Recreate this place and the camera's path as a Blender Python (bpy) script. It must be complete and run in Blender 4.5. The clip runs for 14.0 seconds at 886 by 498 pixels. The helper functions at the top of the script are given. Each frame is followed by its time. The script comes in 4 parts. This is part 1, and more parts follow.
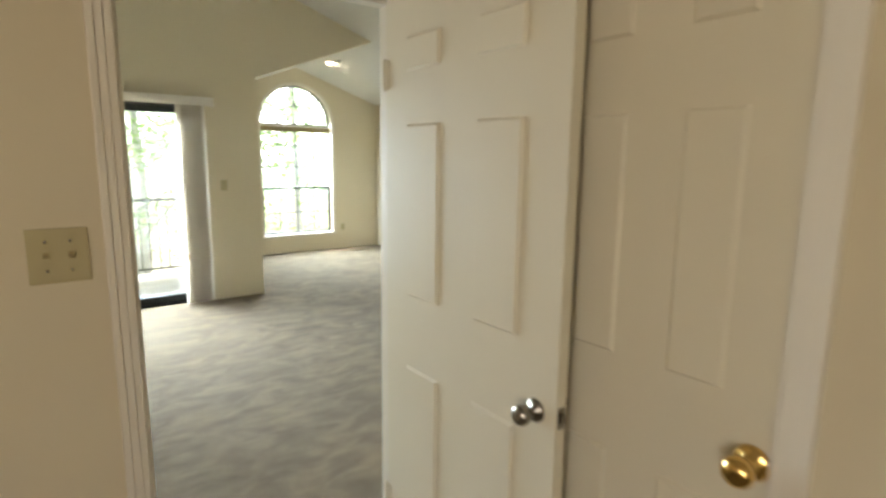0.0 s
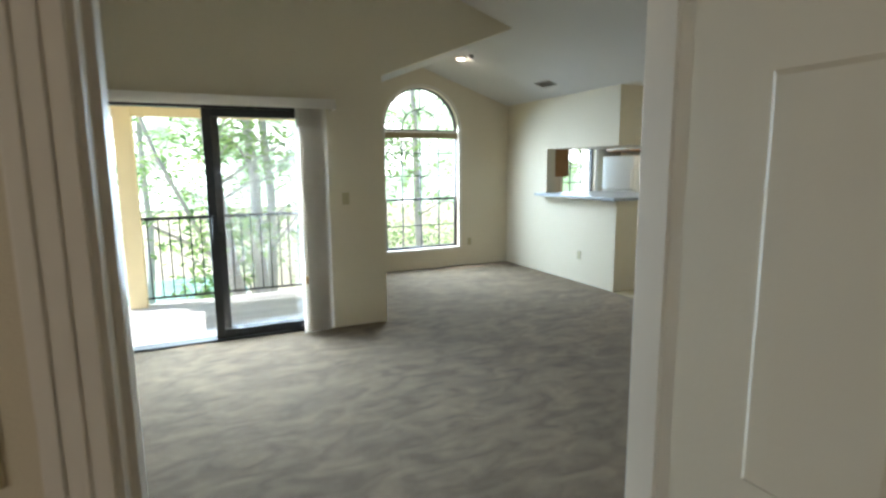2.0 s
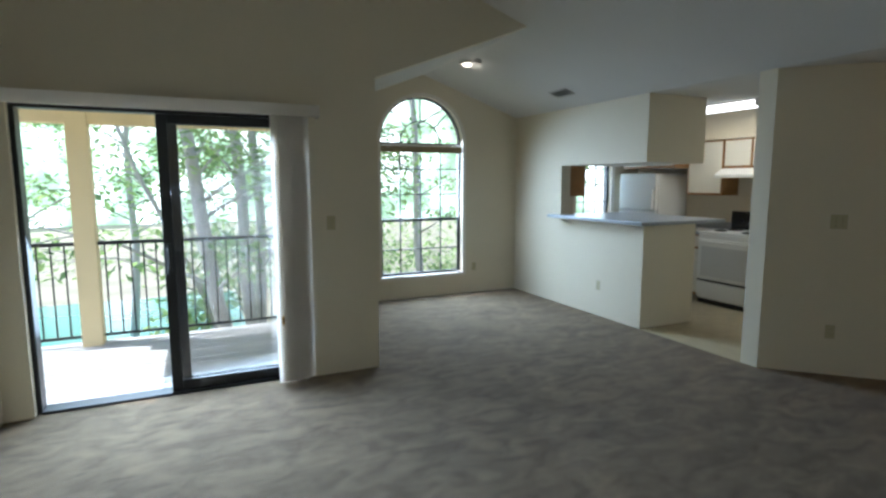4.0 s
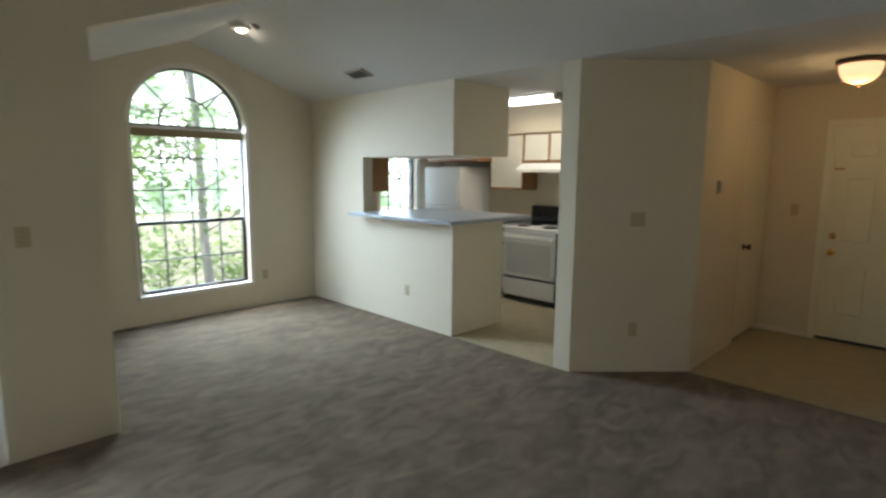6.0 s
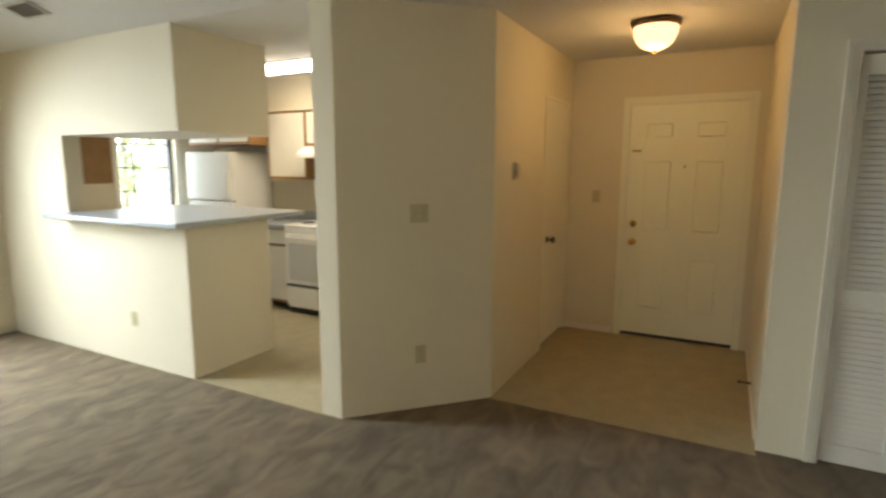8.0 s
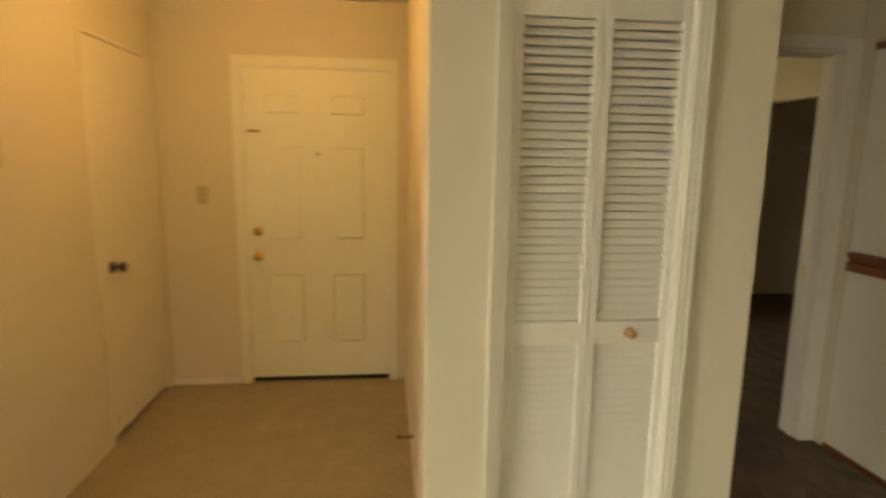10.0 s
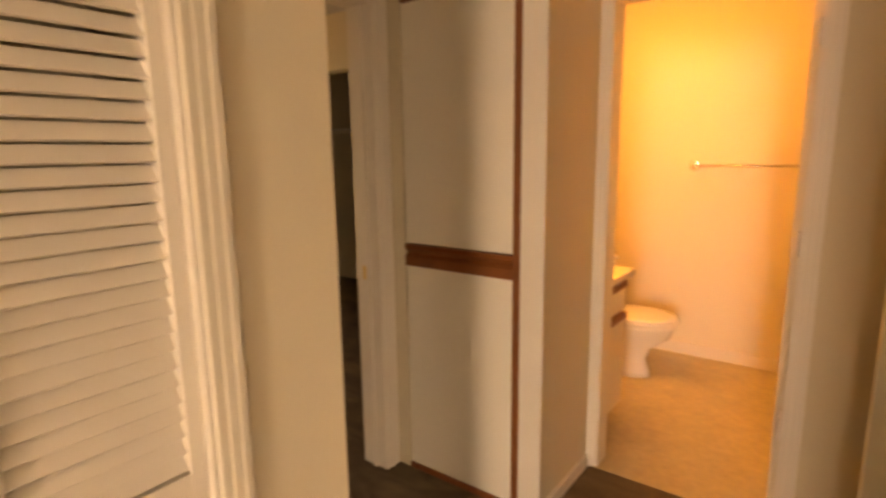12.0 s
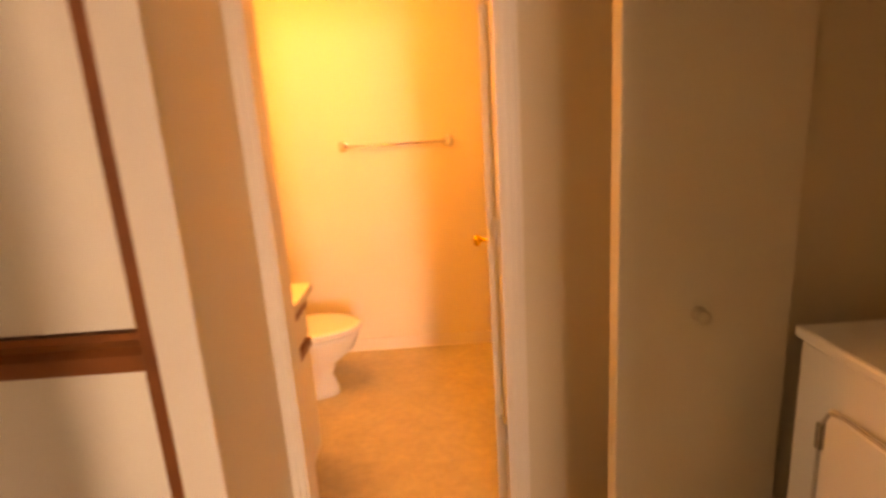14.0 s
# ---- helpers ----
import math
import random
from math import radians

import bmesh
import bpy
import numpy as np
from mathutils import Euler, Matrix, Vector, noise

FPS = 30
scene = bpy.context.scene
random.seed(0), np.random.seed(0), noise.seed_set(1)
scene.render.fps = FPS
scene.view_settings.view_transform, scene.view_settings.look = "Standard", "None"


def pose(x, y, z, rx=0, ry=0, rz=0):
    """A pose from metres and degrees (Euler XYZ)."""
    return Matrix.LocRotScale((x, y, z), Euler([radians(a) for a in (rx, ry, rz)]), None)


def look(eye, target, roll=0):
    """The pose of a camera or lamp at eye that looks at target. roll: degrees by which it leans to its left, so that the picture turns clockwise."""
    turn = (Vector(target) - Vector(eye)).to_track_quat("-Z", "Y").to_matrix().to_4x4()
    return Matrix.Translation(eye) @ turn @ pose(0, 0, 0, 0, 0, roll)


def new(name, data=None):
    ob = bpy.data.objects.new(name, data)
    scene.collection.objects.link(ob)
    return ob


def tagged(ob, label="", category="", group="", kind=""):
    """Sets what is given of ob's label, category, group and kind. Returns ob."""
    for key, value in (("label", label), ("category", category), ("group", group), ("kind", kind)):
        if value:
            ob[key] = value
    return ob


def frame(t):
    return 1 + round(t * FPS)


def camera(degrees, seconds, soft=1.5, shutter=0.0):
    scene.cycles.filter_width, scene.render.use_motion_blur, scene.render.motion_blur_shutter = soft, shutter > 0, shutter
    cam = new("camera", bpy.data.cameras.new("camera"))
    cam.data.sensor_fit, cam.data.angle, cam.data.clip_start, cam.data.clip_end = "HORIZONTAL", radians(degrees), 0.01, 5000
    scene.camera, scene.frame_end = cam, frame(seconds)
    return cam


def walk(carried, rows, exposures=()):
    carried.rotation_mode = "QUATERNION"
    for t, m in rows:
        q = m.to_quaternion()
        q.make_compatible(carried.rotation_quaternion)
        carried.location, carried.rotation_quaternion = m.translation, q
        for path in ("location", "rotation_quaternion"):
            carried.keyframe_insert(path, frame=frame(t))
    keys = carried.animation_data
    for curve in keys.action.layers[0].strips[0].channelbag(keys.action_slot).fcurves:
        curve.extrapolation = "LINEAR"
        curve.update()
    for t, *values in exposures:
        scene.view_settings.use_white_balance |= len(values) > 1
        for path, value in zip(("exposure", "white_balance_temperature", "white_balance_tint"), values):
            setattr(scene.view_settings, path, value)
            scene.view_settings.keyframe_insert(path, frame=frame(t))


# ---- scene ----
cam = camera(78.8, 14.0, soft=2.6, shutter=0.5)
PATH = [
    (0, (0.46, 0.537, 1.534), (1.646, 2.114, 1.206), 0.7),
    (0.5, (0.548, 0.753, 1.557), (1.556, 2.451, 1.241), 1.2),
    (1, (0.608, 1.014, 1.541), (1.483, 2.786, 1.235), 1.2),
    (1.5, (0.684, 1.322, 1.53), (1.517, 3.115, 1.228), 0.3),
    (2, (0.75, 1.571, 1.526), (1.581, 3.365, 1.223), -0.5),
    (2.2, (0.783, 1.613, 1.506), (1.592, 3.417, 1.204), -0.5),
    (4.3, (1.143, 2.435, 1.584), (1.994, 4.23, 1.346), 0.3),
    (4.5, (1.197, 2.497, 1.6), (2.1, 4.265, 1.361), 0.4),
    (5, (1.333, 2.653, 1.61), (2.376, 4.34, 1.358), 0.4),
    (5.5, (1.491, 2.83, 1.598), (2.729, 4.378, 1.333), 0.8),
    (6, (1.621, 2.963, 1.593), (3.024, 4.36, 1.311), 0.4),
    (6.5, (1.908, 3.074, 1.598), (3.398, 4.373, 1.294), -0.1),
    (7, (2.208, 3.14, 1.561), (3.781, 4.331, 1.234), -0.4),
    (7.2, (2.337, 3.177, 1.554), (3.941, 4.326, 1.226), -0.2),
    (9.3, (3.813, 3.225, 1.466), (5.774, 3.494, 1.177), 0.4),
    (9.5, (3.972, 3.205, 1.461), (5.945, 3.343, 1.165), 0.7),
    (10, (4.307, 3.114, 1.477), (6.27, 2.906, 1.159), 0.9),
    (10.5, (4.652, 2.992, 1.445), (6.521, 2.337, 1.168), -0.4),
    (11, (4.882, 2.799, 1.442), (6.588, 1.793, 1.158), -2.0),
    (11.5, (5.103, 2.63, 1.448), (6.593, 1.327, 1.165), -0.0),
    (12, (5.257, 2.537, 1.448), (6.439, 0.963, 1.094), -0.8),
    (12.5, (5.418, 2.398, 1.487), (6.236, 0.611, 1.117), -0.4),
    (13, (5.486, 2.229, 1.485), (6.058, 0.347, 1.123), -0.7),
    (13.5, (5.548, 2.075, 1.489), (5.894, 0.145, 1.094), -0.2),
    (14, (5.575, 1.913, 1.471), (5.551, -0.03, 0.998), -3.7),
]
EXPOSURE = [
    (0.0, 2.05, 6700, 10), (1.5, 1.6, 6200, 10), (2.2, 1.02, 5950, 12), (4.3, 0.58, 5500, 12), (5.0, 0.56, 5600, 13), (5.6, 0.64, 5900, 14),
    (6.5, 1.02, 6200, 15), (7.2, 1.25, 6500, 15), (9.5, 2.25, 9500, 15), (10.5, 2.25, 12500, 22), (12.0, 2.45, 23000, 46), (13.0, 2.7, 26500, 52), (14.0, 2.74, 30000, 58),
]
walk(cam, [(t, look(eye, target, roll)) for t, eye, target, roll in PATH], EXPOSURE)

# ---- world, sun, lights ----
SUN_EL, SUN_AZ = 62.0, 70.0   # degrees; azimuth from +y towards -x
world = bpy.data.worlds.new("sky")
scene.world = world
world.use_nodes = True
wn = world.node_tree.nodes
sky = wn.new("ShaderNodeTexSky")
sky.sky_type = "NISHITA"
sky.sun_disc = False
sky.sun_elevation = radians(SUN_EL)
sky.sun_rotation = radians(-SUN_AZ)
wn["Background"].inputs["Strength"].default_value = 0.15
world.node_tree.links.new(sky.outputs[0], wn["Background"].inputs["Color"])


def lamp(name, kind, energy, color, m, **settings):
    data = bpy.data.lights.new(name, kind)
    data.energy, data.color = energy, color
    if "size" in settings:
        data.size = settings["size"]
    if "size_y" in settings:
        data.shape, data.size_y = "RECTANGLE", settings["size_y"]
    if "radius" in settings:
        data.shadow_soft_size = settings["radius"]
    if "spread" in settings:
        data.spread = radians(settings["spread"])
    if "angle" in settings:
        data.angle = radians(settings["angle"])
    ob = new(name, data)
    ob.matrix_world = m
    return ob


sun_way = Vector((-math.sin(radians(SUN_AZ)) * math.cos(radians(SUN_EL)), math.cos(radians(SUN_AZ)) * math.cos(radians(SUN_EL)), math.sin(radians(SUN_EL))))
lamp("sun", "SUN", 5.0, (1.0, 0.95, 0.87), look(sun_way * 30, (0, 0, 0)), angle=0.5)
DAY = (0.70, 0.87, 1.0)
lamp("daylight_slider", "AREA", 66, DAY, look((0.99, 6.9, 1.15), (1.35, 5.2, 0.0)), size=1.84, size_y=1.75, spread=118)
lamp("daylight_arch_window", "AREA", 62, DAY, look((3.86, 9.25, 1.6), (4.3, 7.5, 0.1)), size=1.1, size_y=2.1, spread=126)
lamp("daylight_kitchen_window", "AREA", 9, DAY, look((6.8, 9.25, 1.5), (6.6, 6.5, 1.2)), size=0.7, size_y=1.0)
# Added fill for the first bedroom; its window is unseen.
lamp("bedroom_fill", "AREA", 13, (1.0, 0.85, 0.68), look((-2.9, -1.2, 1.5), (1.0, 1.6, 1.25)), size=1.5, size_y=1.2)
# Added weak warm fill so the second bedroom is not black.
lamp("second_bedroom_fill", "AREA", 0.4, (1.0, 0.60, 0.36), look((10.16, 1.2, 1.45), (7.5, 0.2, 0.6)), size=1.1, size_y=1.1)
lamp("kitchen_tube_light", "AREA", 4.6, (1.0, 0.88, 0.62), look((6.72, 6.75, 2.33), (6.72, 6.751, 0)), size=0.3, size_y=1.1)
lamp("foyer_bulb", "POINT", 3.0, (1.0, 0.66, 0.27), pose(6.72, 3.70, 2.2), radius=0.1)
lamp("bath_bulbs", "POINT", 6.9, (1.0, 0.57, 0.20), pose(6.42, -0.16, 2.02), radius=0.16)
lamp("can_bulb", "POINT", 0.5, (1.0, 0.86, 0.66), pose(3.964, 7.913, 2.80), radius=0.06)

# ---- materials ----


def material(name, color, rough=0.6, metal=0.0, var=0.08, scale=6.0, grain=0.0, grain_scale=200.0, bump=0.0, spec=0.5, island=0.0):
    """A principled material: two scales of colour variation and fine relief."""
    m = bpy.data.materials.new(name)
    m.use_nodes = True
    nt = m.node_tree
    nodes, link = nt.nodes, nt.links.new
    b = nodes["Principled BSDF"]
    b.inputs["Roughness"].default_value = rough
    b.inputs["Metallic"].default_value = metal
    b.inputs["Specular IOR Level"].default_value = spec
    co = nodes.new("ShaderNodeTexCoord")
    big = nodes.new("ShaderNodeTexNoise")
    big.inputs["Scale"].default_value = scale
    big.inputs["Detail"].default_value = 4
    link(co.outputs["Object"], big.inputs["Vector"])
    mix = nodes.new("ShaderNodeMixRGB")
    mix.inputs[1].default_value = (*[c * (1 - var) for c in color], 1)
    mix.inputs[2].default_value = (*[min(1, c * (1 + var)) for c in color], 1)
    link(big.outputs["Fac"], mix.inputs[0])
    out = mix
    fine = nodes.new("ShaderNodeTexNoise")
    fine.inputs["Scale"].default_value = grain_scale
    fine.inputs["Detail"].default_value = 3
    link(co.outputs["Object"], fine.inputs["Vector"])
    if grain:
        mul = nodes.new("ShaderNodeMixRGB")
        mul.blend_type = "MULTIPLY"
        mul.inputs[0].default_value = grain
        link(out.outputs[0], mul.inputs[1])
        link(fine.outputs["Fac"], mul.inputs[2])
        out = mul
    if island:
        info = nodes.new("ShaderNodeObjectInfo")
        hsv = nodes.new("ShaderNodeHueSaturation")
        mr = nodes.new("ShaderNodeMapRange")
        mr.inputs[3].default_value, mr.inputs[4].default_value = 1 - island, 1 + island
        link(info.outputs["Random"], mr.inputs[0])
        link(mr.outputs[0], hsv.inputs["Value"])
        link(out.outputs[0], hsv.inputs["Color"])
        out = hsv
    link(out.outputs[0], b.inputs["Base Color"])
    if bump:
        bp = nodes.new("ShaderNodeBump")
        bp.inputs["Strength"].default_value = bump
        bp.inputs["Distance"].default_value = 0.01
        link(fine.outputs["Fac"], bp.inputs["Height"])
        link(bp.outputs[0], b.inputs["Normal"])
    return m


def glowing(name, color, strength):
    m = bpy.data.materials.new(name)
    m.use_nodes = True
    b = m.node_tree.nodes["Principled BSDF"]
    b.inputs["Base Color"].default_value = (*color, 1)
    b.inputs["Emission Color"].default_value = (*color, 1)
    b.inputs["Emission Strength"].default_value = strength
    return m


PAINT = material("cream_wall_paint", (0.66, 0.59, 0.45), 0.75, var=0.03, scale=1.5, bump=0.12, grain_scale=260, spec=0.3)
CEIL = material("white_textured_ceiling", (0.64, 0.62, 0.585), 0.9, var=0.03, scale=2, bump=0.5, grain_scale=150, spec=0.1)
# Bath walls get a paler cream than PAINT to bounce more light.
BATHPAINT = material("lightened_cream_bath_paint", (0.76, 0.70, 0.58), 0.5, var=0.03, scale=1.5, bump=0.1, grain_scale=240)
TRIM = material("off_white_gloss_trim", (0.74, 0.69, 0.61), 0.4, var=0.03, scale=3, bump=0.03, grain_scale=60)
CASING = material("cream_gloss_casing", (0.66, 0.61, 0.51), 0.45, var=0.03, scale=3, bump=0.03, grain_scale=60)
TOGGLE = material("aged_tan_toggle", (0.34, 0.27, 0.14), 0.35, var=0.05)
DOORP = material("cream_door_paint", (0.71, 0.66, 0.54), 0.5, var=0.03, scale=2, bump=0.04, grain_scale=90)
ENTRYP = material("pale_cream_entry_door_paint", (0.76, 0.75, 0.60), 0.45, var=0.04, scale=2, bump=0.04, grain_scale=90)
WHITE = material("white_enamel", (0.80, 0.80, 0.77), 0.3, var=0.02, scale=3)
LAMINATE = material("cream_laminate", (0.74, 0.71, 0.62), 0.42, var=0.03, scale=4)
OAK = material("golden_oak", (0.30, 0.15, 0.05), 0.45, var=0.25, scale=9, bump=0.1, grain_scale=90)
REDWOOD = material("red_brown_stained_wood", (0.23, 0.07, 0.026), 0.4, var=0.3, scale=12, bump=0.1, grain_scale=90)
BLACKM = material("black_metal", (0.012, 0.012, 0.013), 0.4, var=0.2, scale=8)
MUNTIN = material("dark_bronze_muntin", (0.07, 0.07, 0.07), 0.5, var=0.2)
BRASS = material("polished_brass", (0.80, 0.55, 0.20), 0.15, 1.0, var=0.05)
NICKEL = material("tarnished_nickel", (0.35, 0.33, 0.30), 0.25, 1.0, var=0.15, scale=30)
CHROME = material("chrome", (0.75, 0.75, 0.75), 0.12, 1.0, var=0.03)
IVORY = material("ivory_plastic", (0.46, 0.40, 0.24), 0.35, var=0.03)
BLIND = material("white_vinyl_blind", (0.88, 0.86, 0.82), 0.5, var=0.03)
tl = BLIND.node_tree.nodes.new("ShaderNodeBsdfTranslucent")
tl.inputs["Color"].default_value = (0.92, 0.89, 0.85, 1)
mx = BLIND.node_tree.nodes.new("ShaderNodeMixShader")
mx.inputs[0].default_value = 0.62
BLIND.node_tree.links.new(BLIND.node_tree.nodes["Principled BSDF"].outputs[0], mx.inputs[1])
BLIND.node_tree.links.new(tl.outputs[0], mx.inputs[2])
BLIND.node_tree.links.new(mx.outputs[0], BLIND.node_tree.nodes["Material Output"].inputs[0])
DARKGLASS = material("black_glass", (0.01, 0.01, 0.012), 0.08, var=0.05)
COUNTER = material("grey_blue_laminate_top", (0.37, 0.40, 0.42), 0.3, var=0.06, scale=30, grain=0.2, grain_scale=400)
MARBLE = material("cultured_marble", (0.78, 0.74, 0.64), 0.2, var=0.06, scale=5)
PORCELAIN = material("white_porcelain", (0.80, 0.79, 0.75), 0.12, var=0.01)
DECKW = material("weathered_deck_boards", (0.62, 0.62, 0.60), 0.8, var=0.2, scale=5, grain=0.4, grain_scale=60, bump=0.3, island=0.15)
STUCCO = material("yellow_beige_stucco", (0.78, 0.64, 0.37), 0.85, var=0.05, scale=4, bump=0.3, grain_scale=120)
BARK = material("pale_grey_bark", (0.74, 0.71, 0.68), 0.9, var=0.25, scale=5, grain=0.5, grain_scale=40, bump=0.6)
GRASS = material("lawn_and_leaf_litter", (0.46, 0.43, 0.31), 0.95, var=0.4, scale=0.6, grain=0.4, grain_scale=20, bump=0.4)
TANSHADE = material("tan_pleated_shade", (0.34, 0.26, 0.14), 0.8, var=0.1, scale=20)
DARKRECESS = material("dark_recess_grey", (0.10, 0.10, 0.10), 0.8, var=0.1)
VENTM = material("grey_vent_enamel", (0.48, 0.45, 0.40), 0.5, var=0.1)
BULB = glowing("lit_bulb", (1.0, 0.85, 0.62), 4)
TUBE = glowing("lit_fluorescent_diffuser", (1.0, 0.97, 0.9), 2.4)
DOME = glowing("lit_frosted_dome", (1.0, 0.60, 0.30), 0.75)


def carpet(name, color, streak):
    """Cut pile: fine speckle and relief, brushed streaks of pile laid both ways, and soft traffic stains."""
    m = bpy.data.materials.new(name)
    m.use_nodes = True
    nt = m.node_tree
    nodes, link = nt.nodes, nt.links.new
    b = nodes["Principled BSDF"]
    b.inputs["Roughness"].default_value = 0.95
    b.inputs["Specular IOR Level"].default_value = 0.1
    b.inputs["Sheen Weight"].default_value = 0.08
    co = nodes.new("ShaderNodeTexCoord")
    mp = nodes.new("ShaderNodeMapping")
    mp.inputs["Rotation"].default_value = (0, 0, radians(-23))
    mp.inputs["Scale"].default_value = (2.3, 4.6, 1)
    link(co.outputs["Object"], mp.inputs["Vector"])
    st = nodes.new("ShaderNodeTexNoise")
    st.inputs["Scale"].default_value, st.inputs["Detail"].default_value, st.inputs["Distortion"].default_value = 1.5, 6, 1.2
    link(mp.outputs[0], st.inputs["Vector"])
    pile = nodes.new("ShaderNodeTexNoise")
    pile.inputs["Scale"].default_value, pile.inputs["Detail"].default_value = 170, 3
    link(co.outputs["Object"], pile.inputs["Vector"])
    ramp = nodes.new("ShaderNodeValToRGB")
    ramp.color_ramp.elements[0].position, ramp.color_ramp.elements[1].position = 0.35, 0.66
    ramp.color_ramp.elements[0].color = (*[c * (1 - streak) for c in color], 1)
    ramp.color_ramp.elements[1].color = (*[c * (1 + streak) for c in color], 1)
    link(st.outputs["Fac"], ramp.inputs[0])
    patch = nodes.new("ShaderNodeTexNoise")
    patch.inputs["Scale"].default_value, patch.inputs["Detail"].default_value, patch.inputs["Distortion"].default_value = 4.5, 6, 0.9
    link(co.outputs["Object"], patch.inputs["Vector"])
    soft = nodes.new("ShaderNodeMixRGB")
    soft.blend_type, soft.inputs[0].default_value = "OVERLAY", 0.30
    link(ramp.outputs[0], soft.inputs[1])
    link(patch.outputs["Fac"], soft.inputs[2])
    mul = nodes.new("ShaderNodeMixRGB")
    mul.blend_type, mul.inputs[0].default_value = "OVERLAY", 0.45
    link(soft.outputs[0], mul.inputs[1])
    link(pile.outputs["Fac"], mul.inputs[2])
    link(mul.outputs[0], b.inputs["Base Color"])
    bp = nodes.new("ShaderNodeBump")
    bp.inputs["Strength"].default_value, bp.inputs["Distance"].default_value = 0.7, 0.01
    link(pile.outputs["Fac"], bp.inputs["Height"])
    link(bp.outputs[0], b.inputs["Normal"])
    return m


CARPET = carpet("grey_taupe_carpet", (0.160, 0.119, 0.075), 0.22)
BATHVINYL = material("pale_marbled_sheet_vinyl", (0.60, 0.52, 0.36), 0.4, var=0.22, scale=6, grain=0.25, grain_scale=24, bump=0.05)
VINYL = material("beige_sheet_vinyl", (0.41, 0.345, 0.215), 0.45, var=0.2, scale=7, grain=0.25, grain_scale=35, bump=0.05)


def glass(name):
    m = bpy.data.materials.new(name)
    m.use_nodes = True
    nt = m.node_tree
    nodes, link = nt.nodes, nt.links.new
    nodes.remove(nodes["Principled BSDF"])
    tr = nodes.new("ShaderNodeBsdfTransparent")
    gl = nodes.new("ShaderNodeBsdfGlossy")
    gl.inputs["Roughness"].default_value = 0.02
    mx = nodes.new("ShaderNodeMixShader")
    mx.inputs[0].default_value = 0.06
    link(tr.outputs[0], mx.inputs[1])
    link(gl.outputs[0], mx.inputs[2])
    link(mx.outputs[0], nodes["Material Output"].inputs[0])
    return m


GLASS = glass("window_glass")
MIRROR = material("mirror_silver", (0.85, 0.85, 0.85), 0.02, 1.0, var=0.0)


def leaf_material(name, color):
    m = bpy.data.materials.new(name)
    m.use_nodes = True
    nt = m.node_tree
    nodes, link = nt.nodes, nt.links.new
    b = nodes["Principled BSDF"]
    b.inputs["Roughness"].default_value = 0.5
    geo = nodes.new("ShaderNodeNewGeometry")
    ramp = nodes.new("ShaderNodeValToRGB")
    ramp.color_ramp.elements[0].color = (*[c * 0.6 for c in color], 1)
    ramp.color_ramp.elements[1].color = (color[0] * 1.7, color[1] * 1.4, color[2] * 1.2, 1)
    link(geo.outputs["Random Per Island"], ramp.inputs[0])
    link(ramp.outputs[0], b.inputs["Base Color"])
    tl = nodes.new("ShaderNodeBsdfTranslucent")
    link(ramp.outputs[0], tl.inputs["Color"])
    mx = nodes.new("ShaderNodeMixShader")
    mx.inputs[0].default_value = 0.72
    link(b.outputs[0], mx.inputs[1])
    link(tl.outputs[0], mx.inputs[2])
    link(mx.outputs[0], nodes["Material Output"].inputs[0])
    return m


LEAF = leaf_material("sunlit_leaves", (0.30, 0.50, 0.22))

# ---- mesh helpers ----


def box(bm, x0, x1, y0, y1, z0, z1, bev=0.0):
    v = [bm.verts.new((x, y, z)) for z in (z0, z1) for y in (y0, y1) for x in (x0, x1)]
    fs = [bm.faces.new([v[i] for i in q]) for q in ((0, 2, 3, 1), (4, 5, 7, 6), (0, 1, 5, 4), (2, 6, 7, 3), (1, 3, 7, 5), (0, 4, 6, 2))]
    if bev:
        es = list({e for f in fs for e in f.edges})
        bmesh.ops.bevel(bm, geom=es, offset=bev, segments=2, affect="EDGES", profile=0.5)
    return bm


def boxes(*specs, bev=0.0):
    bm = bmesh.new()
    for s in specs:
        box(bm, *s, bev=bev)
    return bm


def prism(bm, pts, axis, a, b):
    """A polygon extruded along an axis from a to b. pts are pairs of the two other coordinates."""
    def at(p, d):
        return {"x": (d, p[0], p[1]), "y": (p[0], d, p[1]), "z": (p[0], p[1], d)}[axis]
    lo = [bm.verts.new(at(p, a)) for p in pts]
    hi = [bm.verts.new(at(p, b)) for p in pts]
    n = len(pts)
    bm.faces.new(lo)
    bm.faces.new(hi[::-1])
    for i in range(n):
        bm.faces.new((lo[i], hi[i], hi[(i + 1) % n], lo[(i + 1) % n]))
    bmesh.ops.recalc_face_normals(bm, faces=bm.faces[:])
    return bm


def lathe(bm, profile, n=20, centre=(0, 0, 0), axis="z"):
    """A profile of (radius, height) turned round an axis."""
    rings = []
    for r, h in profile:
        ring = []
        for i in range(n):
            a = 2 * math.pi * i / n
            p = (r * math.cos(a), r * math.sin(a), h)
            p = {"z": p, "x": (p[2], p[0], p[1]), "y": (p[0], p[2], p[1])}[axis]
            ring.append(bm.verts.new(Vector(p) + Vector(centre)))
        rings.append(ring)
    for r0, r1 in zip(rings, rings[1:]):
        for i in range(n):
            bm.faces.new((r0[i], r0[(i + 1) % n], r1[(i + 1) % n], r1[i]))
    bm.faces.new(rings[0][::-1])
    bm.faces.new(rings[-1])
    bmesh.ops.recalc_face_normals(bm, faces=bm.faces[:])
    return bm


